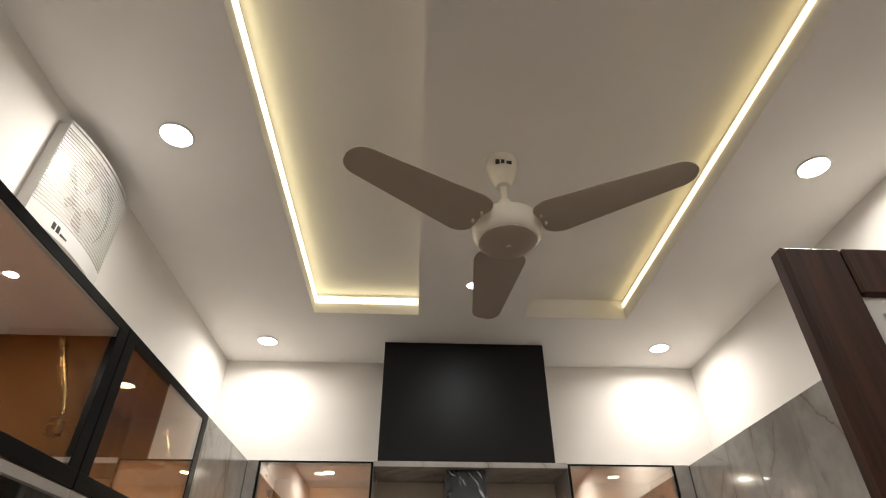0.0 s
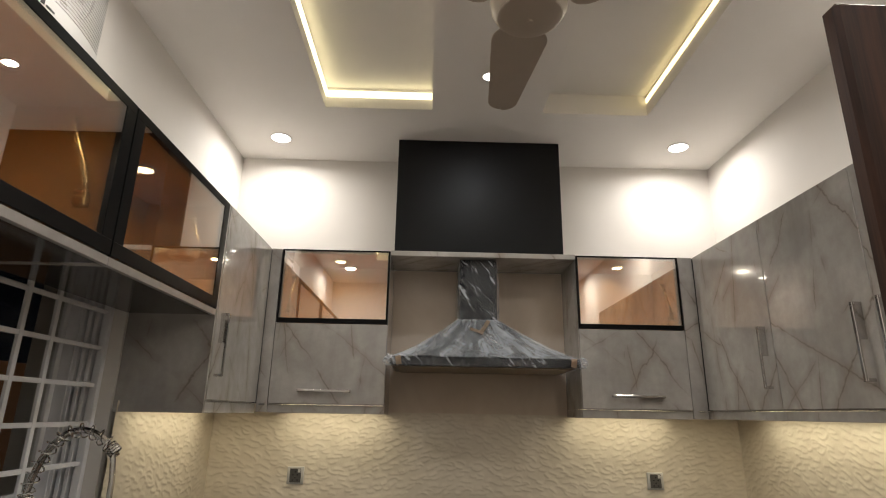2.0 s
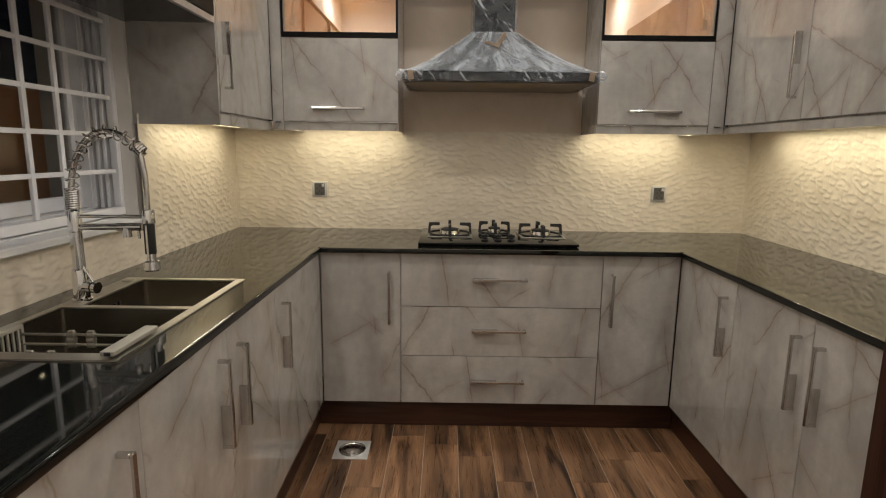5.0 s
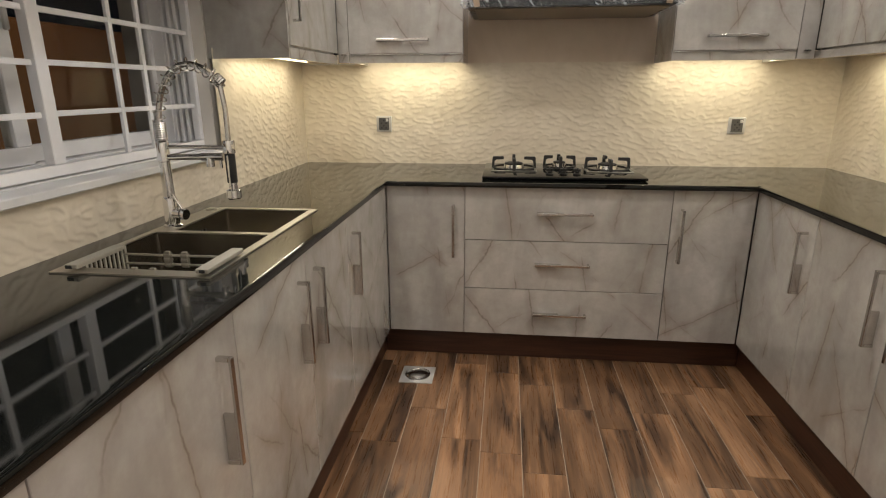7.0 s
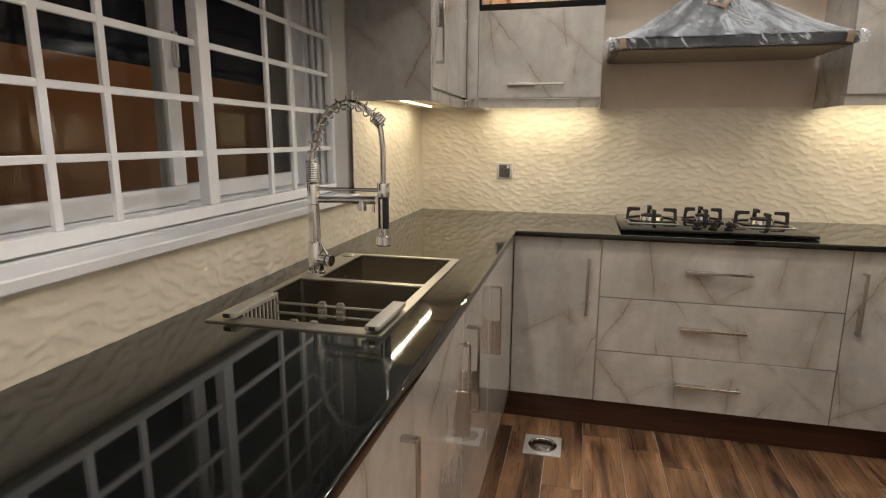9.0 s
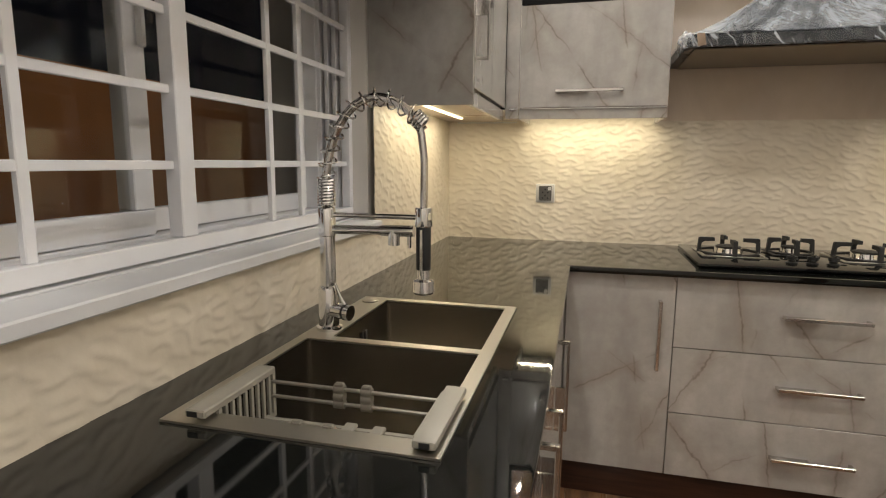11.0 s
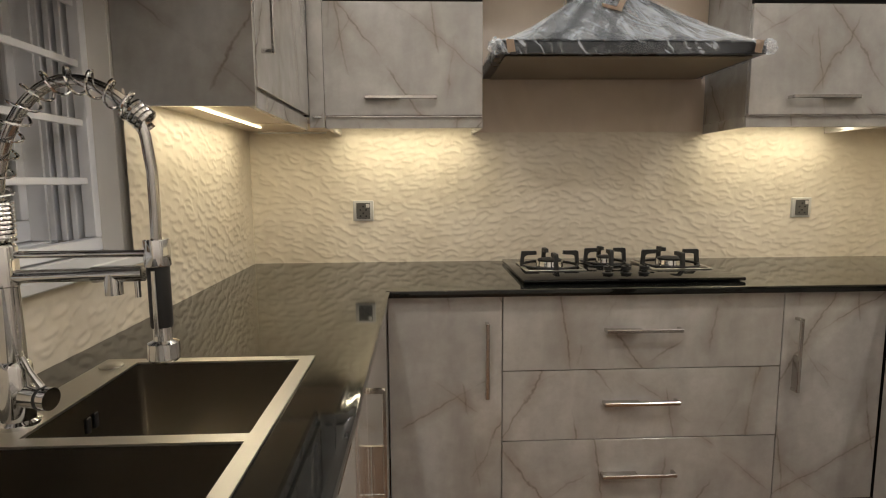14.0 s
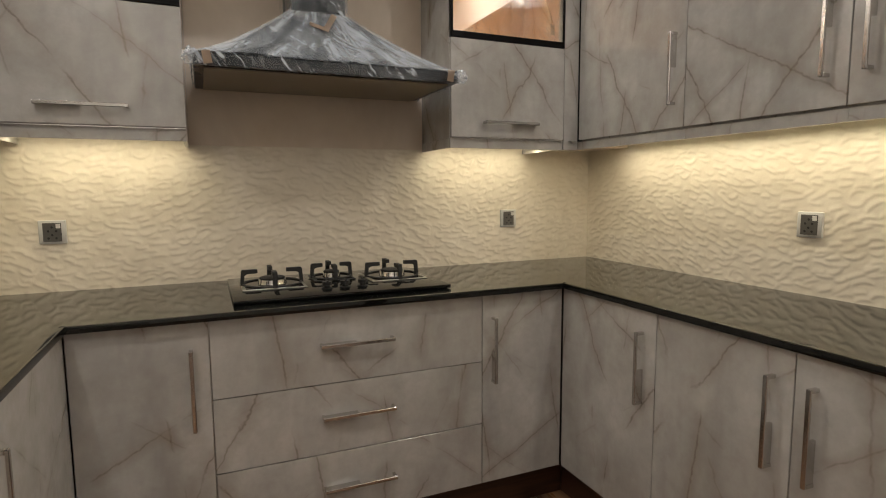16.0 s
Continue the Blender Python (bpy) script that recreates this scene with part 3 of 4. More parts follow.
def unit(f, name, u0, u1, depth, z0, z1, label, category, group, lining=None, w1=-0.019, high=None, lid=True, under=None):
    """Open-fronted carcass of boards."""
    c = f.p((u0 + u1) / 2, -depth / 2, z0)
    t = thing(name, c, label, category, group)
    q, zs = 0.016, high or z1
    boards = [("side", (u0, u0 + q, -depth, w1, z0, zs)), ("side", (u1 - q, u1, -depth, w1, z0, zs)),
              ("bottom", (u0 + q, u1 - q, -depth, w1, z0, z0 + q)), ("back", (u0 + q, u1 - q, -depth, -depth + 0.008, z0 + q, zs - q))]
    if lid:
        boards.append(("top", (u0 + q, u1 - q, -depth, w1, z1 - q, z1)))
    for board, a in boards:
        b = B()
        f.box(b, *a)
        part(board, b, under if under and board == "bottom" else M_MARBLE, t)
    if lining:
        g, d1, d2 = 0.0025, -depth + 0.008, w1 - 0.004
        for a in ((u0 + q, u0 + q + g, d1, d2, z0 + q, z1 - q), (u1 - q - g, u1 - q, d1, d2, z0 + q, z1 - q), (u0 + q + g, u1 - q - g, d1, d2, z0 + q, z0 + q + g),
                  (u0 + q + g, u1 - q - g, d1, d2, z1 - q - g, z1 - q), (u0 + q + g, u1 - q - g, d1 + 0.0005, d1 + 0.003, z0 + q + g, z1 - q - g)):
            b = B()
            f.box(b, *a)
            part("lining", b, M_ORANGE, t, "orange-brown board lining")
    return t


# base run under the window
BASE = "glossy grey stone-effect base cabinet with bar handle"
Z0, Z1 = 0.138, 0.877
for u0, u1, h in ((0.46, 0.94, None), (0.94, 1.462, 1.380), (1.462, 1.893, 1.828), (1.893, 2.318, 1.958), (2.318, 2.988, 2.383)):
    t = unit(WEST, "base_cabinet", u0, u1, 0.55, Z0, Z1 - 0.001, BASE + " under the sink" if 1.4 < u0 < 2 else BASE, "cabinet", "base cabinets", high=0.66, lid=False)
    d = door(WEST, t, "door", u0, u1, Z0, Z1)
    if h:
        pull(WEST, d, h, 0.558, h, 0.806, -1)
for u0, u1, h in ((1.350, 1.590, None), (1.590, 2.043, 1.988), (2.043, 2.492, 2.096), (2.492, 2.988, 2.549)):
    t = unit(EAST, "base_cabinet", u0, u1, 0.55, Z0, Z1 - 0.001, BASE, "cabinet", "base cabinets")
    d = door(EAST, t, "door", u0, u1, Z0, Z1)
    if h:
        pull(EAST, d, h, 0.562, h, 0.804, -1)
for u0, u1, h in ((LX + 0.001, 0.008, -0.044), (0.946, RX - 0.002, 0.990)):
    t = unit(NORTH, "base_cabinet", u0, u1, 0.55, Z0, Z1 - 0.001, BASE + " beside the drawers", "cabinet", "base cabinets")
    d = door(NORTH, t, "door", u0, u1, Z0, Z1)
    pull(NORTH, d, h, 0.538, h, 0.790, -1)
t = unit(NORTH, "drawer_cabinet", 0.008, 0.946, 0.55, Z0, Z1 - 0.001, "grey stone-effect cabinet of three wide drawers under the hob", "cabinet", "base cabinets")
for z0, z1, h in ((Z0, 0.378, 0.257), (0.378, 0.621, 0.510), (0.621, Z1, 0.757)):
    d = door(NORTH, t, "drawer", 0.008, 0.946, z0, z1)
    pull(NORTH, d, 0.343, h, 0.596, h, -1)
# dark joint strips in the two inner corners
for x0, x1 in ((LX - 0.010, LX - 0.004), (RX + 0.002, RX + 0.010)):
    b = B()
    box(b, x0, x1, BY - 0.002, BY + 0.010, Z0, Z1 - 0.002, 0.001)
    solid("corner_strip", b, M_BLACKFRAME, "dark corner joint strip between base cabinets", "trim", "structure")


# ---- wall cabinets ----
UT = 2.262


def glass_door(f, parent, u0, u1, z0, z1, low=0.026, side=0.012, high=0.010):
    b = B()
    for a in ((u0, u1, z0, z0 + low), (u0, u1, z1 - high, z1), (u0, u0 + side, z0 + low, z1 - high), (u1 - side, u1, z0 + low, z1 - high)):
        f.box(b, a[0] + GAP * (a[0] == u0), a[1] - GAP * (a[1] == u1), -0.018, 0.0, a[2] + GAP * (a[2] == z0), a[3] - GAP * (a[3] == z1), 0.0008)
    d = part("glass_door", b, M_BLACKFRAME, parent, "black-framed bronze glass lift-up door")
    b = B()
    f.box(b, u0 + side * 0.8, u1 - side * 0.8, -0.006, -0.002, z0 + low * 0.8, z1 - high * 0.8)
    p = part("pane", b, M_BRONZE, d, "reflective bronze glass")
    p.visible_shadow = False
    return d


def pelmet(f, parent, u0, u1, z0, z1):
    b = B()
    f.box(b, u0, u1, -0.026, -0.010, z0, z1, 0.001)
    part("pelmet", b, M_MARBLE, parent)


def led(f, parent, u0, u1, w, z):
    b = B()
    f.box(b, u0, u1, -w - 0.005, -w + 0.005, z - 0.005, z)
    part("led_strip", b, G_STRIP, parent, "glowing warm LED strip")


def stay(f, parent, u, z0, z1):
    """Lift stay: bracket, strut and knuckle inside a lift-up door."""
    b = B()
    tube(b, [f.p(u, -0.10, z1), f.p(u, -0.05, (z0 + z1) / 2), f.p(u, -0.032, z0 + 0.05)], 0.006)
    f.box(b, u - 0.012, u + 0.012, -0.055, -0.022, z0, z0 + 0.045, 0.003)
    cyl(b, f.p(u - 0.012, -0.10, z1), f.p(u + 0.012, -0.10, z1), 0.011)
    part("lift_stay", b, M_BRASS, parent, "brass-coloured lift stay")


def puck(parent, x, y):
    """Round cabinet lamp under the top board."""
    b = B()
    m = Matrix.Translation((x, y, UT - 0.0186))
    lathe(b, [(0.036, 0), (0.036, -0.008), (0.031, -0.010), (0.029, -0.008), (0.029, 0)], m, 28)
    p = part("puck_light", b, M_SILVER, parent, "small round lit cabinet lamp")
    b = B()
    lathe(b, [(0.0285, -0.002), (0.0285, -0.0085), (0.020, -0.0098), (0.001, -0.010)], m, 28)
    part("lens", b, G_PUCK, p, "glowing warm lens")


for u0, u1, h0, h1, side in ((-0.592, -0.026, -0.448, -0.192, -1), (0.950, 1.497, 1.096, 1.352, 1)):
    t = unit(UNORTH, "wall_cabinet", u0, u1, 0.328, 1.474, UT, "grey stone-effect wall cabinet, bronze glass door over a solid flap", "cabinet", "wall cabinets", True)
    d = door(UNORTH, t, "flap", u0, u1, 1.478, 1.872)
    pull(UNORTH, d, h0, 1.540, h1, 1.540, side)
    # chrome strip added to imitate light glinting through the slot under the flap
    b = B()
    UNORTH.box(b, u0 + 0.004, u1 - 0.004, -0.004, 0.0012, 1.4738, 1.4762)
    part("edge_profile", b, M_CHROME, d, "thin chrome strip imitating light glints below the flap")
    b = B()
    UNORTH.box(b, u0 + 0.02, u1 - 0.02, -0.318, -0.024, 1.864, 1.879)
    part("shelf", b, M_ORANGE, t, "orange-brown shelf board")
    glass_door(UNORTH, t, u0, u1, 1.872, UT)
    puck(t, (u0 + u1) / 2, 3.42)
    stay(UNORTH, t, u0 + 0.05 if side < 0 else u1 - 0.05, 1.93, 2.13)
    pelmet(UNORTH, t, u0, u1, 1.435, 1.4735)
    for w in ((u0, u0 + 0.014), (u1 - 0.014, u1)):
        b = B()
        UNORTH.box(b, *w, -0.328, -0.027, 1.435, 1.4735)
        part("skirt", b, M_MARBLE, t)
    led(UNORTH, t, u0 + 0.02, u1 - 0.02, 0.196, 1.4735)
# dark backing behind the joints of the two upper corners
for x0, x1 in ((-0.684, -0.650), (1.578, 1.610)):
    b = B()
    box(b, x0, x1, 3.279, 3.311, 1.476, UT - 0.002)
    solid("corner_strip", b, M_BLACKFRAME, "dark joint strip in the wall cabinet corner", "trim", "structure")
for x in (-0.616, 1.536):
    b = B()
    box(b, x - 0.014, x + 0.014, 3.264, 3.278, 1.470, 1.477, 0.001)
    solid("hinge_plate", b, M_CHROME, "small chrome hinge plate at the cabinet corner", "hinge")
# blind corner fillers
for u0, u1 in ((-0.647, -0.594), (1.499, 1.574)):
    b = B()
    UNORTH.box(b, u0, u1, -0.020, -0.003, 1.437, UT, 0.001)
    solid("filler_panel", b, M_MARBLE, "grey stone-effect filler strip in the cabinet corner", "panel")

t = unit(UWEST, "wall_cabinet", 2.648, 3.272, 0.335, 1.474, UT, "grey stone-effect corner wall cabinet with a full-height door", "cabinet", "wall cabinets")
d = door(UWEST, t, "door", 2.648, 3.274, 1.478, UT)
pull(UWEST, d, 2.693, 1.567, 2.693, 1.816, 1)
b = B()
UWEST.box(b, 2.632, 2.647, -0.335, -0.002, 1.430, UT - 0.001, 0.001)
part("end_panel", b, M_MARBLE, t)
pelmet(UWEST, t, 2.648, 3.296, 1.430, 1.4735)
b = B()
UWEST.box(b, 2.650, 3.26, -0.32, -0.027, 1.452, 1.468)
part("bottom_board", b, M_NICHE, t)
b = B()
box(b, -0.960, -0.594, 3.300, 3.602, 1.452, 1.468)
part("bottom_board", b, M_NICHE, t)
led(UWEST, t, 2.73, 3.39, 0.207, 1.4515)
b = B()
tube(b, [(-0.90 + 0.034 * i, 3.52 + 0.003 * math.sin(i * 2.1), 1.440 - 0.002 * (i % 2)) for i in range(9)], 0.003, 6)
solid("cable", b, M_PLASTIC, "thin white cable clipped under the corner cabinet", "cable")

for u0, u1 in ((1.872, 2.631), (1.082, 1.870)):
    t = unit(UWEST, "glass_cabinet", u0, u1, 0.335, 1.798, UT, "wall cabinet over the window with bronze glass lift-up door", "cabinet", "wall cabinets", True, -0.020, under=M_UNDER)
    glass_door(UWEST, t, u0, u1, 1.822, UT, 0.042, 0.050, 0.030)
    b = B()
    UWEST.box(b, u0, u1, -0.018, -0.002, 1.797, 1.820, 0.001)
    part("edge_strip", b, M_ALU, t, "pale grey lower edge strip")
    puck(t, -0.81, (u0 + u1) / 2)
    stay(UWEST, t, u1 - 0.10, 1.92, 2.16)

for u0, u1, h in ((2.677, 3.274, 2.723), (2.134, 2.677, 2.188), (1.60, 2.134, 2.080)):
    t = unit(UEAST, "wall_cabinet", u0, u1, 0.312, 1.474, UT, "tall grey stone-effect wall cabinet with a glossy door", "cabinet", "wall cabinets")
    d = door(UEAST, t, "door", u0, u1, 1.478, UT)
    pull(UEAST, d, h, 1.560, h, 1.811, 1)
    pelmet(UEAST, t, u0, u1 + (0.03 if u1 > 3 else 0), 1.438, 1.4735)
    led(UEAST, t, u0 + 0.01, u1 - 0.03, 0.200, 1.4735)
    if u1 > 3:
        b = B()
        box(b, 1.500, 1.886, 3.306, 3.602, 1.456, 1.472)
        part("bottom_board", b, M_NICHE, t)

# niche for the hood between the two glass-door cabinets
niche = thing("hood_niche", (0.443, 3.61, 1.445), "open niche lined with beige laminate round the cooker hood", "niche")
b = B()
box(b, -0.025, 0.949, 3.6, 3.618, 1.445, UT - 0.026)
part("back_panel", b, M_NICHE, niche, "plain beige laminate panel")
b = B()
box(b, -0.025, 0.949, 3.274, 3.599, UT - 0.025, UT + 0.002, 0.0015)
part("top_board", b, M_MARBLE, niche)
b = B()
box(b, -0.011, 0.900, 3.320, 3.621, UT + 0.003, CEIL - 0.001, 0.002)
solid("duct_panel", b, M_BLACK, "large matt black panel boxing in the hood duct", "panel")

# ---- sink, tap and rack ----
SX0, SX1, SY0, SY1 = SINK
SZ = CT + 0.004
sink = thing("kitchen_sink", (-0.66, 1.94, CT - 0.2), "brushed steel double-bowl sink set into the worktop", "sink")
BOWLS = ((-0.848, -0.492, 1.606, 1.950), (-0.802, -0.493, 1.974, 2.292))
b = B()
xs = sorted({SX0, SX1, BOWLS[0][0], BOWLS[1][0], -0.4925})
ys = [SY0, 1.606, 1.950, 1.974, 2.292, SY1]
for i in range(len(xs) - 1):
    for j in range(len(ys) - 1):
        cx, cy = (xs[i] + xs[i + 1]) / 2, (ys[j] + ys[j + 1]) / 2
        if not any(q[0] < cx < q[1] and q[2] < cy < q[3] for q in BOWLS):
            vs = [b.verts.new((x, y, SZ)) for x, y in ((xs[i], ys[j]), (xs[i + 1], ys[j]), (xs[i + 1], ys[j + 1]), (xs[i], ys[j + 1]))]
            b.faces.new(vs)
bmesh.ops.remove_doubles(b, verts=b.verts, dist=0.0008)
g = bmesh.ops.extrude_face_region(b, geom=b.faces[:])["geom"]
bmesh.ops.translate(b, verts=[v for v in g if isinstance(v, bmesh.types.BMVert)], vec=(0, 0, -0.0035))
part("rim", b, M_STEEL, sink)
for x0, x1, y0, y1 in BOWLS:
    b = B()
    top, bot = CT - 0.0, CT - 0.205
    rings = []
    for z, ins, r in ((top, 0.0, 0.012), (bot + 0.012, 0.004, 0.014), (bot + 0.003, 0.009, 0.014), (bot, 0.022, 0.016)):
        ring = []
        for cx, cy, a0 in ((x1 - ins - r, y1 - ins - r, 0), (x0 + ins + r, y1 - ins - r, 90), (x0 + ins + r, y0 + ins + r, 180), (x1 - ins - r, y0 + ins + r, 270)):
            for k in range(5):
                a = radians(a0 + 22.5 * k)
                ring.append(b.verts.new((cx + r * math.cos(a), cy + r * math.sin(a), z)))
        rings.append(ring)
    for p, q in zip(rings, rings[1:]):
        for k in range(20):
            b.faces.new((p[k], p[(k + 1) % 20], q[(k + 1) % 20], q[k]))
    b.faces.new(rings[-1])
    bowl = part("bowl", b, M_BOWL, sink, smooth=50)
    b = B()
    cx, cy = (x0 + x1) / 2, (y0 + y1) / 2
    lathe(b, [(0.052, bot + 0.001), (0.055, bot + 0.004), (0.045, bot + 0.005), (0.030, bot + 0.002), (0.012, bot + 0.007), (0.001, bot + 0.008)], Matrix.Translation((cx, cy, 0)), 24)
    part("waste", b, M_CHROME, bowl, "chrome waste fitting")
b = B()
box(b, -0.8000, -0.7970, 2.116, 2.127, 0.842, 0.868, 0.001)
box(b, -0.8000, -0.7970, 2.137, 2.148, 0.842, 0.868, 0.001)
part("overflow", b, M_RUBBER, sink, "pair of dark overflow slots")
b = B()
lathe(b, [(0.021, SZ), (0.021, SZ + 0.003), (0.018, SZ + 0.005), (0.001, SZ + 0.0055)], Matrix.Translation((-0.838, 2.268, 0)), 24)
part("waste_knob", b, M_STEEL, sink, "round steel waste knob")

tap = thing("kitchen_tap", (-0.835, 2.02, SZ), "tall chrome spring-neck kitchen tap with a black spray grip", "tap")
TX, TY, HX = -0.832, 2.020, -0.622
T0 = Matrix.Translation((TX, TY, 0))
b = B()
lathe(b, [(0.027, SZ), (0.027, SZ + 0.006), (0.022, SZ + 0.010), (0.0215, 0.990), (0.019, 0.998), (0.0165, 1.000), (0.016, 1.105), (0.018, 1.107), (0.018, 1.160), (0.016, 1.165), (0.012, 1.168)], T0, 28)
part("post", b, M_CHROME, tap)
# lever on the side of the post
b = B()
cyl(b, (TX + 0.015, TY - 0.004, 0.948), (TX + 0.054, TY - 0.011, 0.945), 0.0165)
lever = part("valve", b, M_CHROME, tap)
b = B()
cyl(b, (TX + 0.040, TY - 0.009, 0.946), (TX + 0.0435, TY - 0.010, 0.946), 0.0171)
part("ring", b, M_RUBBER, lever, "black rubber ring")
b = B()
tube(b, [(TX + 0.040, TY - 0.008, 0.962), (TX + 0.028, TY - 0.010, 0.985), (TX + 0.020, TY - 0.012, 1.008)], [0.005, 0.004, 0.0035], 10)
part("lever", b, M_CHROME, lever)
# spring neck
ARC = []
for i in range(41):
    f = i / 40
    k = ((1 - f) ** 3, 3 * f * (1 - f) ** 2, 3 * f * f * (1 - f), f ** 3)
    ARC.append(Vector((TX + 0.005 * k[1] + 0.085 * k[2] + 0.196 * k[3], TY, 1.215 * k[0] + 1.330 * k[1] + 1.452 * k[2] + 1.342 * k[3])))
neck = [Vector((TX, TY, 1.17))] + ARC
b = B()
tube(b, neck, 0.0085, 12)
tube(b, [ARC[-1], ARC[-1] + Vector((0.009, 0, -0.030)), Vector((HX + 0.001, TY, 1.262)), Vector((HX + 0.001, TY, 1.21)), Vector((HX, TY, 1.165))], 0.0075, 12)
part("hose", b, M_HANDLE, tap, "grey metal hose")


def coil(b, pts, turns, r, wire):
    pts = [Vector(p) for p in pts]
    cum = [0]
    for p, q in zip(pts, pts[1:]):
        cum.append(cum[-1] + (q - p).length)
    out, n = [], int(turns * 14)
    for i in range(n + 1):
        s = cum[-1] * i / n
        k = max(j for j in range(len(cum)) if cum[j] <= s + 1e-9)
        k = min(k, len(pts) - 2)
        f = (s - cum[k]) / max(cum[k + 1] - cum[k], 1e-9)
        p, d = pts[k].lerp(pts[k + 1], f), (pts[k + 1] - pts[k]).normalized()
        side = Vector((0, 1, 0))
        up = d.cross(side)
        a = 2 * math.pi * turns * i / n
        out.append(p + (side * math.cos(a) + up * math.sin(a)) * r)
    tube(b, out, wire, 6)


b = B()
coil(b, [(TX, TY, 1.166), (TX, TY, 1.222)], 9, 0.0165, 0.0030)
part("spring", b, M_CHROME, tap)
b = B()
coil(b, ARC, 12, 0.0175, 0.0021)
part("spring", b, M_CHROME, tap)
b = B()
d = (ARC[-1] - ARC[-2]).normalized()
coil(b, [ARC[-1] - d * 0.008, ARC[-1] + d * 0.020], 4, 0.0150, 0.0034)
part("spring", b, M_CHROME, tap)
# holder arm, spout arm and spray head
b = B()
tube(b, [(TX, TY, 1.150), (HX - 0.012, TY, 1.150)], 0.0052, 12)
part("holder_arm", b, M_CHROME, tap)
b = B()
cyl(b, (TX, TY, 1.119), (-0.700, TY, 1.121), 0.0095)
cyl(b, (-0.712, TY, 1.121), (-0.642, TY, 1.122), 0.0115)
cyl(b, (-0.685, TY, 1.122), (-0.685, TY, 1.092), 0.0120)
cyl(b, (-0.652, TY, 1.120), (-0.652, TY, 1.088), 0.0040)
part("spout_arm", b, M_CHROME, tap)
b = B()
H0 = Matrix.Translation((HX, TY, 0))
lathe(b, [(0.017, 1.132), (0.0175, 1.134), (0.0175, 1.168), (0.0165, 1.170)], H0, 24)
part("collar", b, M_CHROME, tap)
b = B()
lathe(b, [(0.0145, 1.045), (0.0150, 1.048), (0.0150, 1.130), (0.0145, 1.132)], H0, 24)
grip = part("grip", b, M_RUBBER, tap, "black spray grip")
b = B()
box(b, HX - 0.003, HX + 0.003, TY - 0.0185, TY - 0.013, 1.035, 1.128, 0.001)
part("trigger", b, M_CHROME, grip, "slim chrome trigger bar")
b = B()
lathe(b, [(0.0125, 1.045), (0.0125, 1.026), (0.021, 1.022), (0.022, 1.000), (0.020, 0.997), (0.018, 0.995)], H0, 28)
part("spray_head", b, M_CHROME, tap)

rack = thing("sink_rack", (-0.65, 1.66, 0.83), "grey extending drainer rack with steel rods over the sink", "drainer rack")
b = B()
box(b, -0.832, -0.800, 1.572, 1.752, 0.9095, 0.921, 0.002, 1)
box(b, -0.806, -0.800, 1.602, 1.610, 0.835, 0.911)
box(b, -0.806, -0.800, 1.742, 1.750, 0.835, 0.911)
box(b, -0.806, -0.800, 1.610, 1.742, 0.835, 0.843)
left = part("end_holder", b, M_GREYPL, rack, "slotted grey plastic end")
for i in range(8):
    y = 1.618 + i * 0.0160
    b = B()
    box(b, -0.805, -0.800, y, y + 0.0062, 0.843, 0.910, 0.0008)
    part("slat", b, M_GREYPL, left)
b = B()
box(b, -0.506, -0.474, 1.572, 1.752, 0.9095, 0.921, 0.003, 2)
box(b, -0.513, -0.507, 1.602, 1.750, 0.840, 0.911, 0.001)
part("end_holder", b, M_GREYPL, rack)
for x0, x1 in ((-0.828, -0.812), (-0.496, -0.482)):
    b = B()
    box(b, x0, x1, 1.5708, 1.5722, 0.9112, 0.9195, 0.0004)
    part("end_socket", b, M_RUBBER, rack, "dark open tube end")
for y, z in ((1.744, 0.897), (1.744, 0.872), (1.608, 0.897), (1.608, 0.872)):
    b = B()
    tube(b, [(-0.804, y, z), (-0.510, y, z)], 0.0032, 10)
    part("rod", b, M_STEEL, rack, "steel rod")
for x in (-0.681, -0.634):
    for y in (1.744, 1.608):
        b = B()
        for z in (0.897, 0.885, 0.872):
            cyl(b, (x - 0.009, y, z), (x + 0.009, y, z), 0.0075, seg=14)
        box(b, x - 0.008, x + 0.008, y - 0.005, y + 0.005, 0.868, 0.908, 0.002)
        part("clip", b, M_CLIP, rack, "taupe plastic clip")
    b = B()
    box(b, x - 0.010 + 0.03, x + 0.010 + 0.03, 1.60, 1.725, 0.8465, 0.853, 0.002)
    part("cross_bar", b, M_GREYPL, rack)

for i in range(5):
    y = 1.628 + 0.023 * i
    b = B()
    box(b, -0.803, -0.511, y - 0.005, y + 0.005, 0.8400, 0.8455, 0.001)
    part("floor_bar", b, M_GREYPL, rack)

# ---- hob ----
hob = thing("gas_hob", (0.463, 3.30, CT), "black glass gas hob with three burners on the worktop", "hob")
HX0, HX1, HY0, HY1, HZ = 0.085, 0.843, 3.045, 3.540, CT + 0.016
b = B()
box(b, HX0, HX1, HY0, HY1, CT + 0.003, HZ, 0.003, 2)
box(b, HX0 + 0.03, HX1 - 0.03, HY0 + 0.03, HY1 - 0.03, CT + 0.0, CT + 0.0035)
part("glass_top", b, M_HOB, hob)


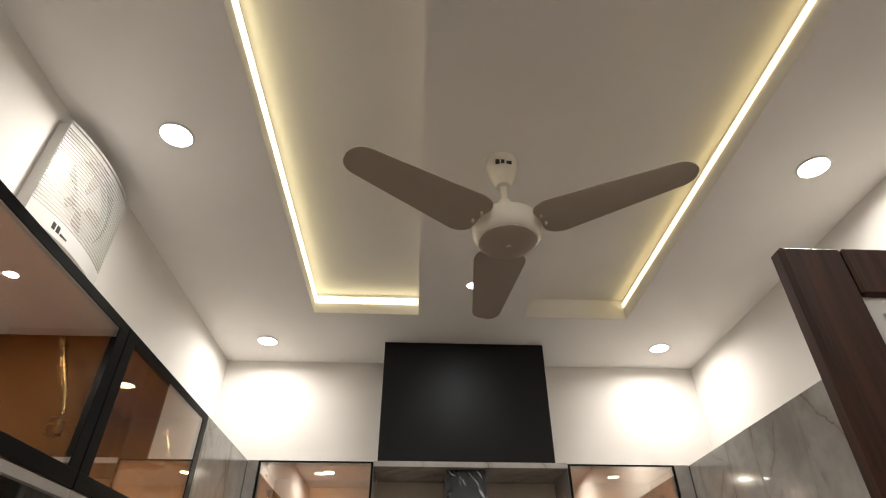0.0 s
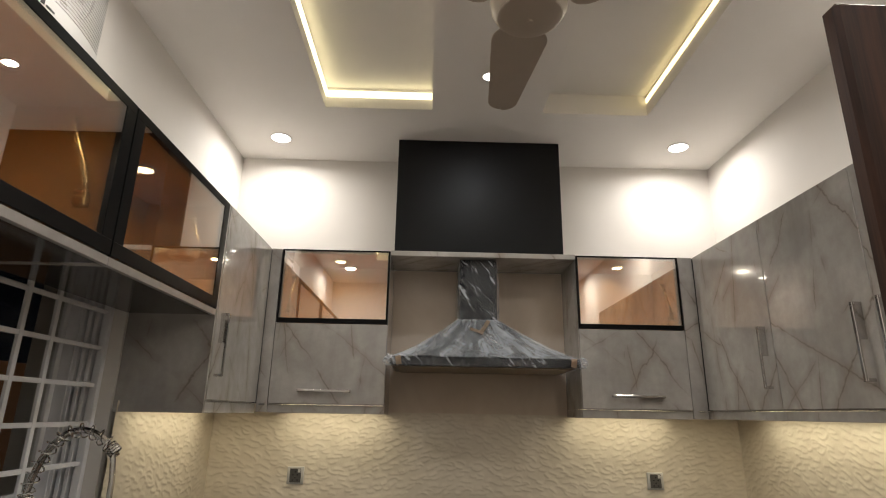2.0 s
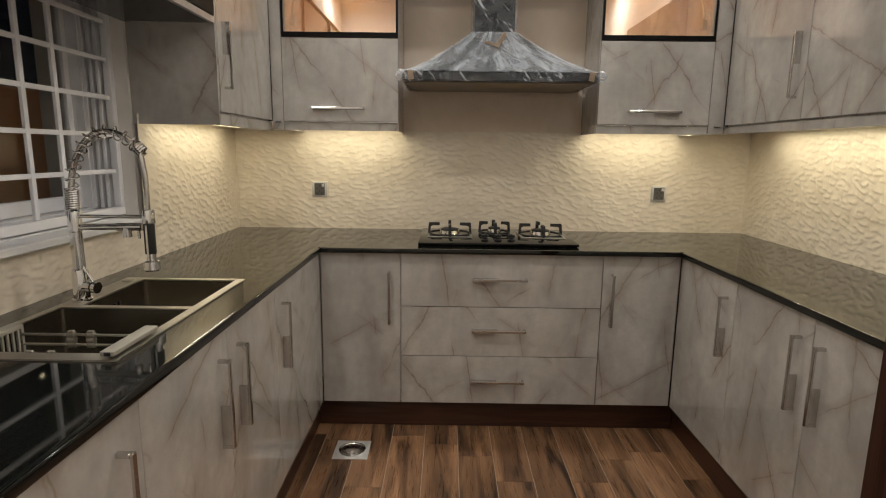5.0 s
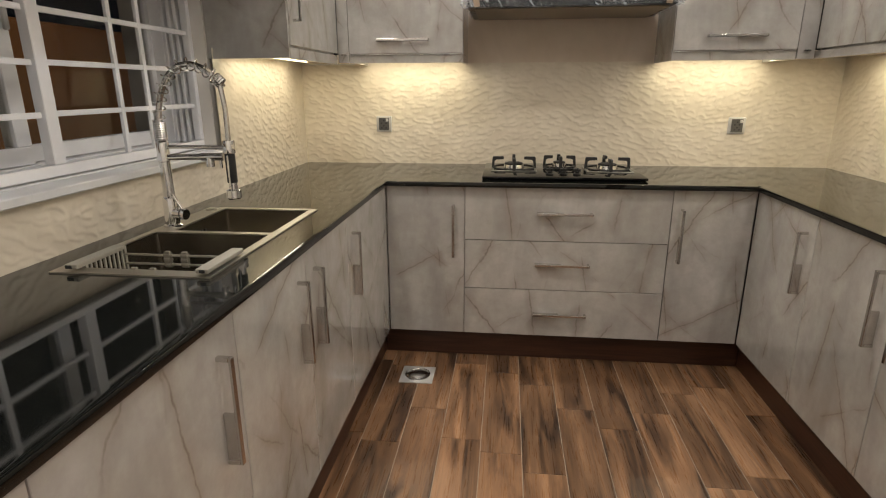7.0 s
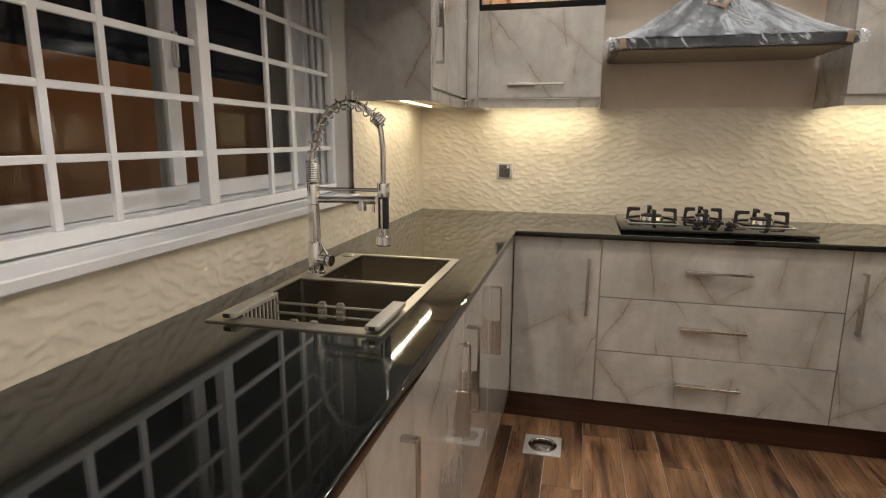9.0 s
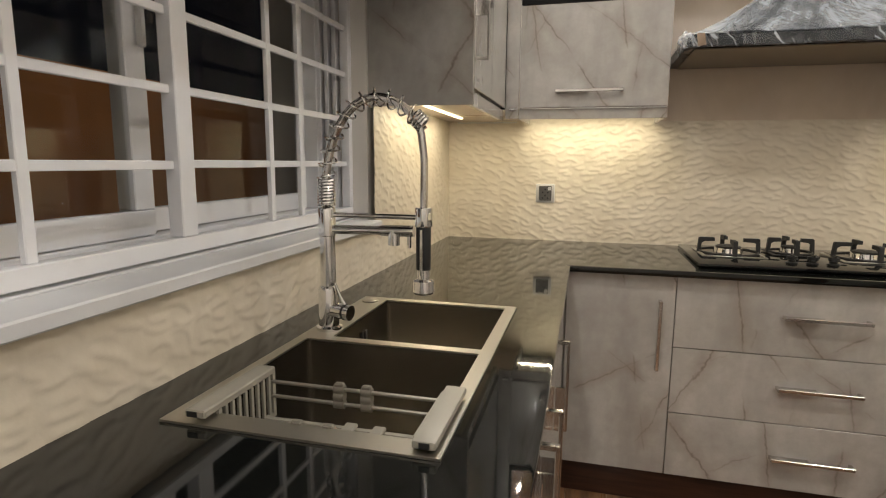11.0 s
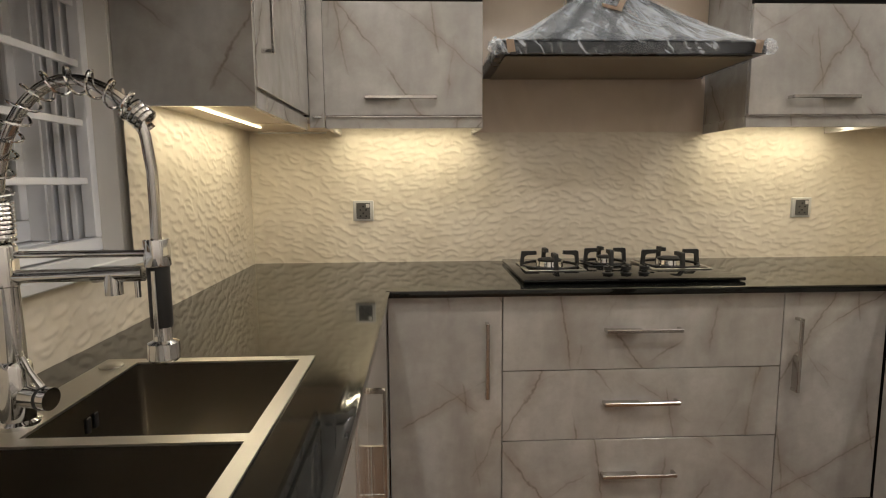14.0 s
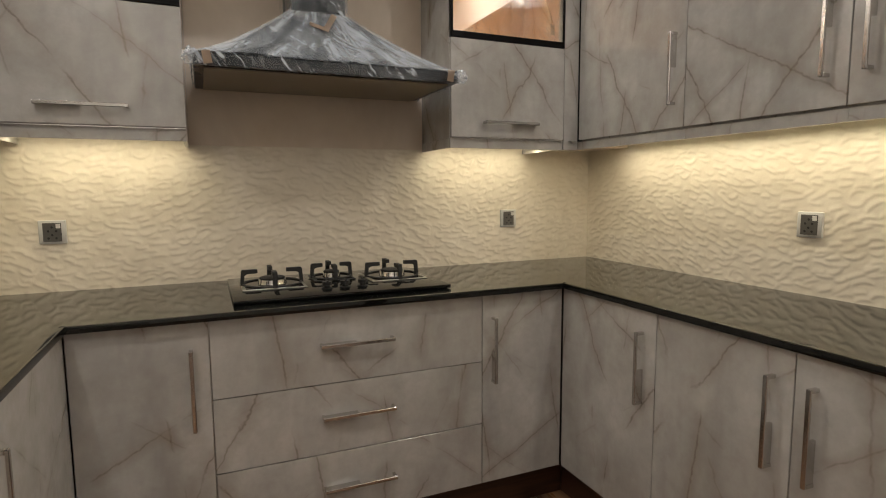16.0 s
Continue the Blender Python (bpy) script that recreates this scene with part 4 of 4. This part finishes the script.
def burner(cx, cy, size, rad):
    b = B()
    box(b, cx - size, cx + size, cy - size, cy + size, HZ + 0.0005, HZ + 0.005, 0.002)
    pan = part("drip_plate", b, M_STEEL if size > 0.09 else M_IRON, hob, "polished steel drip plate" if size > 0.09 else "")
    b = B()
    box(b, cx - size + 0.012, cx + size - 0.012, cy - size + 0.012, cy + size - 0.012, HZ + 0.0052, HZ + 0.0072, 0.001)
    part("inset", b, M_HOB, pan)
    b = B()
    m = Matrix.Translation((cx, cy, 0))
    lathe(b, [(rad * 1.05, HZ + 0.0065), (rad, HZ + 0.016), (rad * 0.98, HZ + 0.024), (rad * 0.82, HZ + 0.026), (rad * 0.80, HZ + 0.024)], m, 28)
    ring = part("burner", b, M_CHROME, hob, "polished burner ring")
    b = B()
    lathe(b, [(rad * 0.92, HZ + 0.0262), (rad * 0.92, HZ + 0.030), (rad * 0.75, HZ + 0.033), (0.001, HZ + 0.034)], m, 28)
    part("cap", b, M_IRON, ring, "black burner cap")
    b = B()
    top, out = HZ + 0.062, size * 0.90
    for k in range(4):
        a = radians(90 * k)
        u, v = Vector((math.cos(a), math.sin(a), 0)), Vector((-math.sin(a), math.cos(a), 0))
        c = Vector((cx, cy, 0))
        prof = [(out, HZ + 0.005), (out + 0.012, HZ + 0.005), (out + 0.008, top - 0.004), (out + 0.004, top), (rad * 1.05, top), (rad * 1.02, top - 0.014), (out - 0.012, top - 0.016), (out - 0.003, top - 0.022)]
        prism(b, prof, lambda r, z, w, u=u, v=v, c=c: c + u * r + v * w + Vector((0, 0, z)), -0.0075, 0.0075)
    n = 28
    tube(b, [c + Vector((math.cos(2 * math.pi * i / n), math.sin(2 * math.pi * i / n), 0)) * (out + 0.004) + Vector((0, 0, HZ + 0.009)) for i in range(n + 1)], 0.0038, 6)
    part("pan_support", b, M_IRON, hob, "black cast-iron pan support")


burner(0.235, 3.320, 0.112, 0.050)
burner(0.470, 3.385, 0.080, 0.034)
burner(0.702, 3.320, 0.112, 0.050)
for x in (0.405, 0.470, 0.535):
    b = B()
    lathe(b, [(0.020, HZ), (0.020, HZ + 0.004), (0.0115, HZ + 0.006), (0.0115, HZ + 0.013), (0.0178, HZ + 0.0145), (0.0172, HZ + 0.026), (0.001, HZ + 0.0265)], Matrix.Translation((x, 3.150, 0)), 24)
    box(b, x - 0.0028, x + 0.0028, 3.134, 3.166, HZ + 0.024, HZ + 0.031, 0.001)
    part("knob", b, M_RUBBER, hob, "black control knob")

# ---- cooker hood in its wrapping ----
hood = thing("cooker_hood", (0.445, 3.35, 1.64), "dark chimney cooker hood still in crumpled clear film", "cooker hood")
LOW = (0.004, 0.912, 3.120, 3.590)
TOPR = (0.338, 0.542, 3.320, 3.560)


def shell(b, lo, z0, hi, z1, n, m, amp, freq, grow=0.0, sides=("s", "w", "e"), seed=0.0, sag=1.0):
    """Three or four subdivided sides between two level rectangles, crumpled by noise."""
    for s in sides:
        g = []
        for j in range(m + 1):
            f = j / m
            r = [p + (q - p) * f for p, q in zip(lo, hi)]
            r = [r[0] - grow, r[1] + grow, r[2] - grow, r[3] + grow]
            row = []
            for i in range(n + 1):
                e = i / n
                x, y = {"s": (r[0] + (r[1] - r[0]) * e, r[2]), "n": (r[0] + (r[1] - r[0]) * e, r[3]), "w": (r[0], r[2] + (r[3] - r[2]) * e), "e": (r[1], r[2] + (r[3] - r[2]) * e)}[s]
                z = z0 + (z1 - z0) * f ** sag
                k = amp * (noise.noise(Vector((x * freq + seed, y * freq, z * freq * 0.7))) + 0.6 * noise.noise(Vector((x * freq * 2.7, y * freq * 2.7 + seed, (z + 0.6 * x) * freq * 1.6))))
                edge = min(1.0, 7 * min(e, 1 - e))
                o = {"s": (0, -1), "n": (0, 1), "w": (-1, 0), "e": (1, 0)}[s]
                row.append(b.verts.new((x + o[0] * k * edge, y + o[1] * k * edge, z + abs(k) * 0.5 * edge)))
            g.append(row)
        for p, q in zip(g, g[1:]):
            for i in range(n):
                b.faces.new((p[i], p[i + 1], q[i + 1], q[i]))
    bmesh.ops.remove_doubles(b, verts=b.verts, dist=0.0002)


b = B()
shell(b, LOW, 1.700, TOPR, 1.912, 6, 14, 0, 1, 0, ("s", "w", "e", "n"), 0.0, 1.35)
part("canopy", b, M_HOOD, hood)
b = B()
box(b, LOW[0], LOW[1], LOW[2], LOW[3], 1.661, 1.7005, 0.003)
lip = part("lip", b, M_HOOD, hood)
b = B()
box(b, LOW[0] + 0.03, LOW[1] - 0.03, LOW[2] + 0.03, LOW[3] - 0.02, 1.655, 1.6605, 0.002)
part("filter", b, M_HOODUNDER, lip, "brownish grease filter panel")
b = B()
box(b, TOPR[0] + 0.004, TOPR[1] - 0.004, TOPR[2] + 0.004, TOPR[3] - 0.004, 1.9125, UT - 0.0255, 0.002)
part("chimney", b, M_HOOD, hood)
b = B()
shell(b, LOW, 1.701, TOPR, 1.913, 72, 26, 0.010, 9, 0.007, sag=1.30)
part("film", b, M_FILM, hood, "crumpled clear plastic film", 80)
b = B()
shell(b, LOW, 1.657, LOW, 1.702, 110, 7, 0.006, 42, 0.006, seed=3)
part("film", b, M_FILMTIGHT, hood, "crumpled clear plastic film", 80)
b = B()
shell(b, TOPR, 1.900, TOPR, 2.230, 26, 34, 0.008, 22, 0.006, seed=7)
part("film", b, M_FILMTIGHT, hood, "crumpled clear plastic film", 80)
for x in (LOW[0] - 0.006, LOW[1] + 0.006):
    b = B()
    bmesh.ops.create_icosphere(b, subdivisions=4, radius=1.0)
    for v in b.verts:
        k = 1 + 0.35 * noise.noise(v.co * 2.3 + Vector((x, 0, 0))) + 0.2 * noise.noise(v.co * 6)
        v.co = Vector((x, LOW[2] - 0.002, 1.682)) + Vector((v.co.x * 0.024, v.co.y * 0.017, v.co.z * 0.026)) * k
    part("film_knot", b, M_FILM, hood, "bunched plastic film at the corner", 80)


def tape(cx, z, w, h, turn):
    """A strip of brown tape lying on the sloping front."""
    b = B()
    h0, h1 = 1.701, 1.913
    out = []
    for j in range(5):
        for i in range(9):
            u, v = (i / 8 - 0.5) * w, (j / 4 - 0.5) * h
            x, zz = cx + u * math.cos(turn) - v * math.sin(turn), z + u * math.sin(turn) + v * math.cos(turn)
            y = LOW[2] + (TOPR[2] - LOW[2]) * max(0.0, (zz - h0) / (h1 - h0)) ** (1 / 1.3)
            out.append(b.verts.new((x, y - 0.020 - 0.003 * noise.noise(Vector((x * 40, zz * 40, 1))), zz)))
    for j in range(4):
        for i in range(8):
            k = j * 9 + i
            b.faces.new((out[k], out[k + 1], out[k + 10], out[k + 9]))
    bmesh.ops.solidify(b, geom=b.faces[:], thickness=0.0012)
    part("tape", b, M_TAPE, hood, "strip of brown packing tape")


tape(0.470, 1.874, 0.075, 0.020, 1.0)
tape(0.425, 1.846, 0.070, 0.016, -0.35)
tape(0.045, 1.681, 0.026, 0.042, 0.15)
tape(0.872, 1.681, 0.026, 0.042, -0.15)

# ---- sockets ----


def socket(m):
    """Double power socket: silver surround, dark face, pin holes and a rocker. Local y points out of the wall."""
    t = thing("power_socket", (0, 0, 0), "silver-framed dark power socket on the cream tiles", "socket", "wall sockets")
    b = B()
    box(b, -0.043, 0.043, -0.012, 0.004, -0.043, 0.043, 0.003, 2)
    part("surround", b, M_SILVER, t)
    b = B()
    box(b, -0.029, 0.029, 0.0041, 0.0065, -0.034, 0.034, 0.001)
    f = part("face", b, M_SOCKET, t)
    for x, z in ((-0.012, 0.004), (0.012, 0.004), (0, 0.018), (-0.012, -0.022), (0.012, -0.022), (0, -0.010)):
        b = B()
        cyl(b, (x, 0.0066, z), (x, 0.0078, z), 0.0042, seg=12)
        part("pin_hole", b, M_RUBBER, f)
    b = B()
    box(b, -0.026, -0.012, 0.0066, 0.0095, 0.014, 0.030, 0.001)
    part("rocker", b, M_PLASTIC, f, "small white rocker switch")
    t.matrix_world = m
    return t


socket(pose(-0.497, TYN - 0.006, 1.121, 0, 0, 180))
socket(pose(1.403, TYN - 0.006, 1.119, 0, 0, 180))
socket(pose(TXE - 0.006, 2.412, 1.140, 0, 0, 90))

# ---- floor drain ----
DRX, DRY = -0.196, 2.788
drain = thing("floor_drain", (DRX, DRY, 0), "square polished steel floor drain with a round sunken dish", "drain")
b = B()
hole = [b.verts.new((DRX + 0.060 * math.cos(2 * math.pi * i / 32), DRY + 0.060 * math.sin(2 * math.pi * i / 32), 0.0035)) for i in range(32)]
rim = []
for i in range(32):
    cx, cy = math.cos(2 * math.pi * i / 32), math.sin(2 * math.pi * i / 32)
    k = 0.078 / max(abs(cx), abs(cy))
    rim.append(b.verts.new((DRX + cx * k, DRY + cy * k, 0.0035)))
low = [b.verts.new((v.co.x, v.co.y, 0.0004)) for v in rim]
for i in range(32):
    j = (i + 1) % 32
    b.faces.new((hole[i], hole[j], rim[j], rim[i]))
    b.faces.new((rim[i], rim[j], low[j], low[i]))
part("plate", b, M_SILVER, drain)
b = B()
lathe(b, [(0.061, 0.0030), (0.0605, 0.0062), (0.057, 0.0072), (0.053, 0.0058), (0.049, 0.0015), (0.044, 0.0008), (0.001, 0.0006)], Matrix.Translation((DRX, DRY, 0)), 40)
part("dish", b, M_CHROME, drain, "polished round dish")
b = B()
lathe(b, [(0.040, 0.0011), (0.040, 0.0042), (0.036, 0.0060), (0.022, 0.0080), (0.008, 0.0088), (0.001, 0.0090)], Matrix.Translation((DRX, DRY, 0)), 36)
part("cover", b, M_HANDLE, drain, "domed steel drain cover")

# ---- ceiling fan ----
FX0, FY0 = 0.465, 1.840
fan = thing("ceiling_fan", (FX0, FY0, 2.5), "cream three-blade ceiling fan hanging at rest", "fan")
F0 = Matrix.Translation((FX0, FY0, 0))
F1 = Matrix.Translation((FX0, FY0, 0.020))
b = B()
lathe(b, [(0.058, CEIL), (0.059, 2.931), (0.056, 2.908), (0.051, 2.888), (0.041, 2.856), (0.031, 2.832), (0.026, 2.822), (0.016, 2.818)], F0)
canopy = part("canopy", b, M_CREAM, fan)
for i, (u, w) in enumerate(((-0.022, 0.014), (-0.003, 0.012), (0.016, 0.018))):
    b = B()
    box(b, FX0 + u - 0.008, FX0 + u - 0.008 + w, FY0 - 0.0545, FY0 - 0.046, 2.888, 2.904 - 0.006 * (i == 2))
    part("mark", b, M_INK, canopy, "dark printed mark")
b = B()
cyl(b, (FX0, FY0, 2.66), (FX0, FY0, 2.836), 0.0125)
part("rod", b, M_CREAM, fan)
b = B()
lathe(b, [(0.017, 2.735), (0.024, 2.730), (0.028, 2.700), (0.036, 2.672), (0.050, 2.660), (0.092, 2.655), (0.110, 2.642), (0.116, 2.618), (0.112, 2.586), (0.103, 2.568), (0.097, 2.563)], F1, 48)
part("motor", b, M_CREAM, fan)
b = B()
lathe(b, [(0.096, 2.566), (0.095, 2.560), (0.084, 2.554), (0.040, 2.549), (0.008, 2.547), (0.006, 2.543), (0.001, 2.543)], F1, 48)
part("bottom_cap", b, M_BLADE, fan)
for a in (214.0, 327.4, 91.0):
    t = radians(a)
    u, v = Vector((math.cos(t), math.sin(t), 0)), Vector((-math.sin(t), math.cos(t), 0))
    c = Vector((FX0, FY0, 2.631))
    b = B()
    n, top, bot = 30, [], []
    rows = []
    for i in range(n + 1):
        f = 0.5 - 0.5 * math.cos(math.pi * i / n)
        r = 0.112 + 0.490 * f
        w = 0.098 - 0.046 * f
        if f > 0.90:
            w *= math.sqrt(max(0.0, 1 - ((f - 0.90) / 0.10) ** 2)) * 0.97 + 0.03
        if f < 0.14:
            w *= 0.45 + 0.55 * math.sqrt(1 - ((0.14 - f) / 0.14) ** 2)
        row = []
        for k in range(7):
            e = k / 6 * 2 - 1
            z = 0.004 * e * (1 - 0.5 * f) - 0.006 * e * e
            row.append(c + u * r + v * (w * e) + Vector((0, 0, z)))
        rows.append(row)
    lo = [[b.verts.new(p) for p in row] for row in rows]
    hi = [[b.verts.new(p + Vector((0, 0, 0.0025))) for p in row] for row in rows]
    for g in (lo, hi):
        for p, q in zip(g, g[1:]):
            for k in range(6):
                b.faces.new((p[k], p[k + 1], q[k + 1], q[k]))
    for k in (0, 6):
        for i in range(n):
            b.faces.new((lo[i][k], lo[i + 1][k], hi[i + 1][k], hi[i][k]))
    for g in (0, n):
        for k in range(6):
            b.faces.new((lo[g][k], lo[g][k + 1], hi[g][k + 1], hi[g][k]))
    bl = part("blade", b, M_BLADE, fan)
    b = B()
    for s in (-1, 1):
        cyl(b, c + u * 0.128 + v * 0.022 * s + Vector((0, 0, -0.012)), c + u * 0.128 + v * 0.022 * s + Vector((0, 0, 0.004)), 0.005, seg=12)
    prism(b, [(0.085, -0.020), (0.16, -0.032), (0.16, 0.032), (0.085, 0.020)], lambda r, w, z: c + u * r + v * w + Vector((0, 0, z)), 0.0035, 0.008)
    part("blade_iron", b, M_CREAM, bl)

# ---- wall extractor ----
ex = thing("extractor_fan", (XW, 1.82, 2.53), "white plastic extractor fan with a slatted bulging front", "extractor fan")
EY0, EY1, EZ0, EZ1 = 1.658, 2.078, 2.510, 2.886
b = B()
for a in ((EY0, EY1, EZ0, EZ0 + 0.012), (EY0, EY1, EZ1 - 0.012, EZ1), (EY0, EY0 + 0.012, EZ0 + 0.012, EZ1 - 0.012), (EY1 - 0.012, EY1, EZ0 + 0.012, EZ1 - 0.012)):
    box(b, XW, XW + 0.040, *a, 0.002)
part("housing", b, M_PLASTIC, ex)
# back plate coloured dark for the shade inside the round opening
b = B()
box(b, XW + 0.001, XW + 0.006, EY0 + 0.012, EY1 - 0.012, EZ0 + 0.012, EZ1 - 0.012)
part("back_plate", b, M_EXSHADE, ex)


def bulge(y):
    e = (y - EY0) / (EY1 - EY0) * 2 - 1
    return XW + 0.040 + 0.028 * (1 - e * e)


# curved front plate with a round opening, behind the slats
EC, ER = ((EY0 + EY1) / 2, 2.722), 0.138
b = B()
n = 56
for i in range(n):
    for j in range(n):
        y0, y1 = EY0 + (EY1 - EY0) * i / n, EY0 + (EY1 - EY0) * (i + 1) / n
        z0, z1 = EZ0 + 0.05 + (EZ1 - EZ0 - 0.052) * j / n, EZ0 + 0.05 + (EZ1 - EZ0 - 0.052) * (j + 1) / n
        if math.hypot((y0 + y1) / 2 - EC[0], (z0 + z1) / 2 - EC[1]) > ER:
            b.faces.new([b.verts.new((bulge(y) - 0.004, y, z)) for y, z in ((y0, z0), (y1, z0), (y1, z1), (y0, z1))])
bmesh.ops.remove_doubles(b, verts=b.verts, dist=0.0003)
bmesh.ops.solidify(b, geom=b.faces[:], thickness=0.002)
part("grille_plate", b, M_PLASTIC, ex)
ZS = [EZ0 + 0.060 + i * 0.0118 for i in range(25)]
for z in ZS:
    b = B()
    n = 14
    ys = [EY0 + (EY1 - EY0) * i / n for i in range(n + 1)]
    g = [[b.verts.new((bulge(y) + dx, y, z + dz)) for dx, dz in ((0, 0), (0.003, 0.001), (0.003, 0.0045), (0, 0.0045))] for y in ys]
    for p, q in zip(g, g[1:]):
        for k in range(4):
            b.faces.new((p[k], p[(k + 1) % 4], q[(k + 1) % 4], q[k]))
    b.faces.new(g[0]), b.faces.new(g[-1][::-1])
    part("slat", b, M_PLASTIC, ex)
for z0, z1 in ((EZ0, ZS[0] - 0.004), (EZ1 - 0.008, EZ1)):
    b = B()
    n = 16
    ys = [EY0 + (EY1 - EY0) * i / n for i in range(n + 1)]
    g = [[b.verts.new((x, y, z)) for x, z in ((XW + 0.038, z0), (bulge(y) + 0.003, z0), (bulge(y) + 0.003, z1), (XW + 0.038, z1))] for y in ys]
    for p, q in zip(g, g[1:]):
        for k in range(4):
            b.faces.new((p[k], p[(k + 1) % 4], q[(k + 1) % 4], q[k]))
    b.faces.new(g[0]), b.faces.new(g[-1][::-1])
    part("front_band", b, M_PLASTIC, ex)
for i, w in enumerate((0.014, 0.014, 0.034)):
    y = 1.755 + 0.020 * i
    b = B()
    box(b, bulge(y + w / 2) + 0.0005, bulge(y + w / 2) + 0.0042, y, y + w, EZ0 + 0.018, EZ0 + 0.018 + (0.022 if i < 2 else 0.006))
    part("mark", b, M_INK, ex, "dark printed mark")
b = B()
E0 = Matrix.Translation((XW + 0.010, EC[0], EC[1])) @ Euler((0, math.pi / 2, 0)).to_matrix().to_4x4()
lathe(b, [(0.150, 0.0), (0.150, 0.020), (0.143, 0.020), (0.143, 0.002)], E0, 40)
part("ring", b, M_PLASTIC, ex)
b = B()
lathe(b, [(0.036, 0.004), (0.036, 0.020), (0.030, 0.026), (0.001, 0.027)], E0, 28)
hub = part("hub", b, M_PLASTIC, ex)
# white fan vanes, given grey to put the shade behind the slats into colour
for k in range(5):
    t = 2 * math.pi * k / 5 + 0.4
    b = B()
    pts = [(0.034, -0.16), (0.085, -0.26), (0.135, -0.22), (0.138, 0.16), (0.085, 0.20), (0.034, 0.30)]
    prism(b, pts, lambda r, a, w, t=t: E0 @ Vector((r * math.cos(t + a), r * math.sin(t + a), 0.010 + 0.016 * a + w)), -0.0012, 0.0012)
    part("vane", b, M_GREYPL, hub)

# ---- downlights ----


def downlight(x, y, r):
    t = thing("downlight", (x, y, CEIL), "round white recessed ceiling downlight, switched on", "downlight", "ceiling downlights")
    m = Matrix.Translation((x, y, CEIL))
    b = B()
    lathe(b, [(r * 1.14, -0.0005), (r * 1.14, -0.002), (r * 1.08, -0.005), (r * 1.02, -0.006), (r * 1.0, -0.003), (r, -0.0005)], m, 32)
    part("trim_ring", b, M_PLASTIC, t)
    b = B()
    lathe(b, [(r * 0.99, -0.001), (r * 0.99, -0.0045), (r * 0.8, -0.0055), (0.001, -0.0058)], m, 32)
    part("lens", b, G_LENS, t, "glowing white lens")


for x, y in DOWNLIGHTS:
    downlight(x, y, 0.052)
for x, y in CENTRE_LIGHTS:
    downlight(x, y, 0.028)

# ---- open door ----
DX0, DY0, DZ1 = 0.930, 1.300, 2.196
leaf = thing("door_1", (1.4, 1.30, 0), "open dark-stained wooden door with a white panelled infill", "door", kind="structure")


def rail(x0, x1, z0, z1, bev=0.006):
    b = B()
    box(b, x0, x1, DY0, DY0 + 0.042, z0, z1, bev, 1)
    part("rail", b, M_DOORWOOD, leaf)


rail(DX0, DX0 + 0.135, 0.01, DZ1, 0.009)
rail(1.898 - 0.13, 1.898, 0.01, DZ1)
rail(DX0 + 0.136, 1.898 - 0.131, DZ1 - 0.115, DZ1 - 0.001)
rail(DX0 + 0.136, 1.898 - 0.131, 0.01, 0.22)
b = B()
box(b, DX0 + 0.130, 1.898 - 0.126, DY0 + 0.014, DY0 + 0.028, 0.215, DZ1 - 0.110)
infill = part("infill", b, M_PLASTIC, leaf, "white infill panel")
b = B()
for a in ((DX0 + 0.165, 1.898 - 0.16, DZ1 - 0.160, DZ1 - 0.152), (DX0 + 0.165, 1.898 - 0.16, 0.26, 0.268), (DX0 + 0.165, DX0 + 0.173, 0.268, DZ1 - 0.160), (1.898 - 0.168, 1.898 - 0.16, 0.268, DZ1 - 0.160)):
    box(b, a[0], a[1], DY0 + 0.0105, DY0 + 0.0135, a[2], a[3], 0.001)
part("moulding", b, M_GREYPL, infill, "thin grey moulding line")

# ---- floor planks ----
PW, PL, JOINT = 0.1555, 0.615, 0.0030
rng = random.Random(11)


def plank_mesh(length):
    b = B()
    box(b, -PW / 2 + JOINT / 2, PW / 2 - JOINT / 2, -length / 2 + JOINT / 2, length / 2 - JOINT / 2, -0.008, 0.0, 0.0008)
    me = bpy.data.meshes.new("plank")
    b.to_mesh(me), b.free()
    me.materials.append(M_FLOOR)
    return me


whole = plank_mesh(PL)
i = 0
x = 0.128 - 8 * PW
while x < XE + PW:
    y = YS - rng.random() * PL
    while y < YN:
        a, c = max(y, YS), min(y + PL, YN)
        if c - a > 0.03:
            me = whole if c - a > PL - 0.001 else plank_mesh(c - a)
            ob = new("plank", me)
            ob.parent = floor
            ob.location = (x + PW / 2, (a + c) / 2, 0)
        y += PL
    x += PW
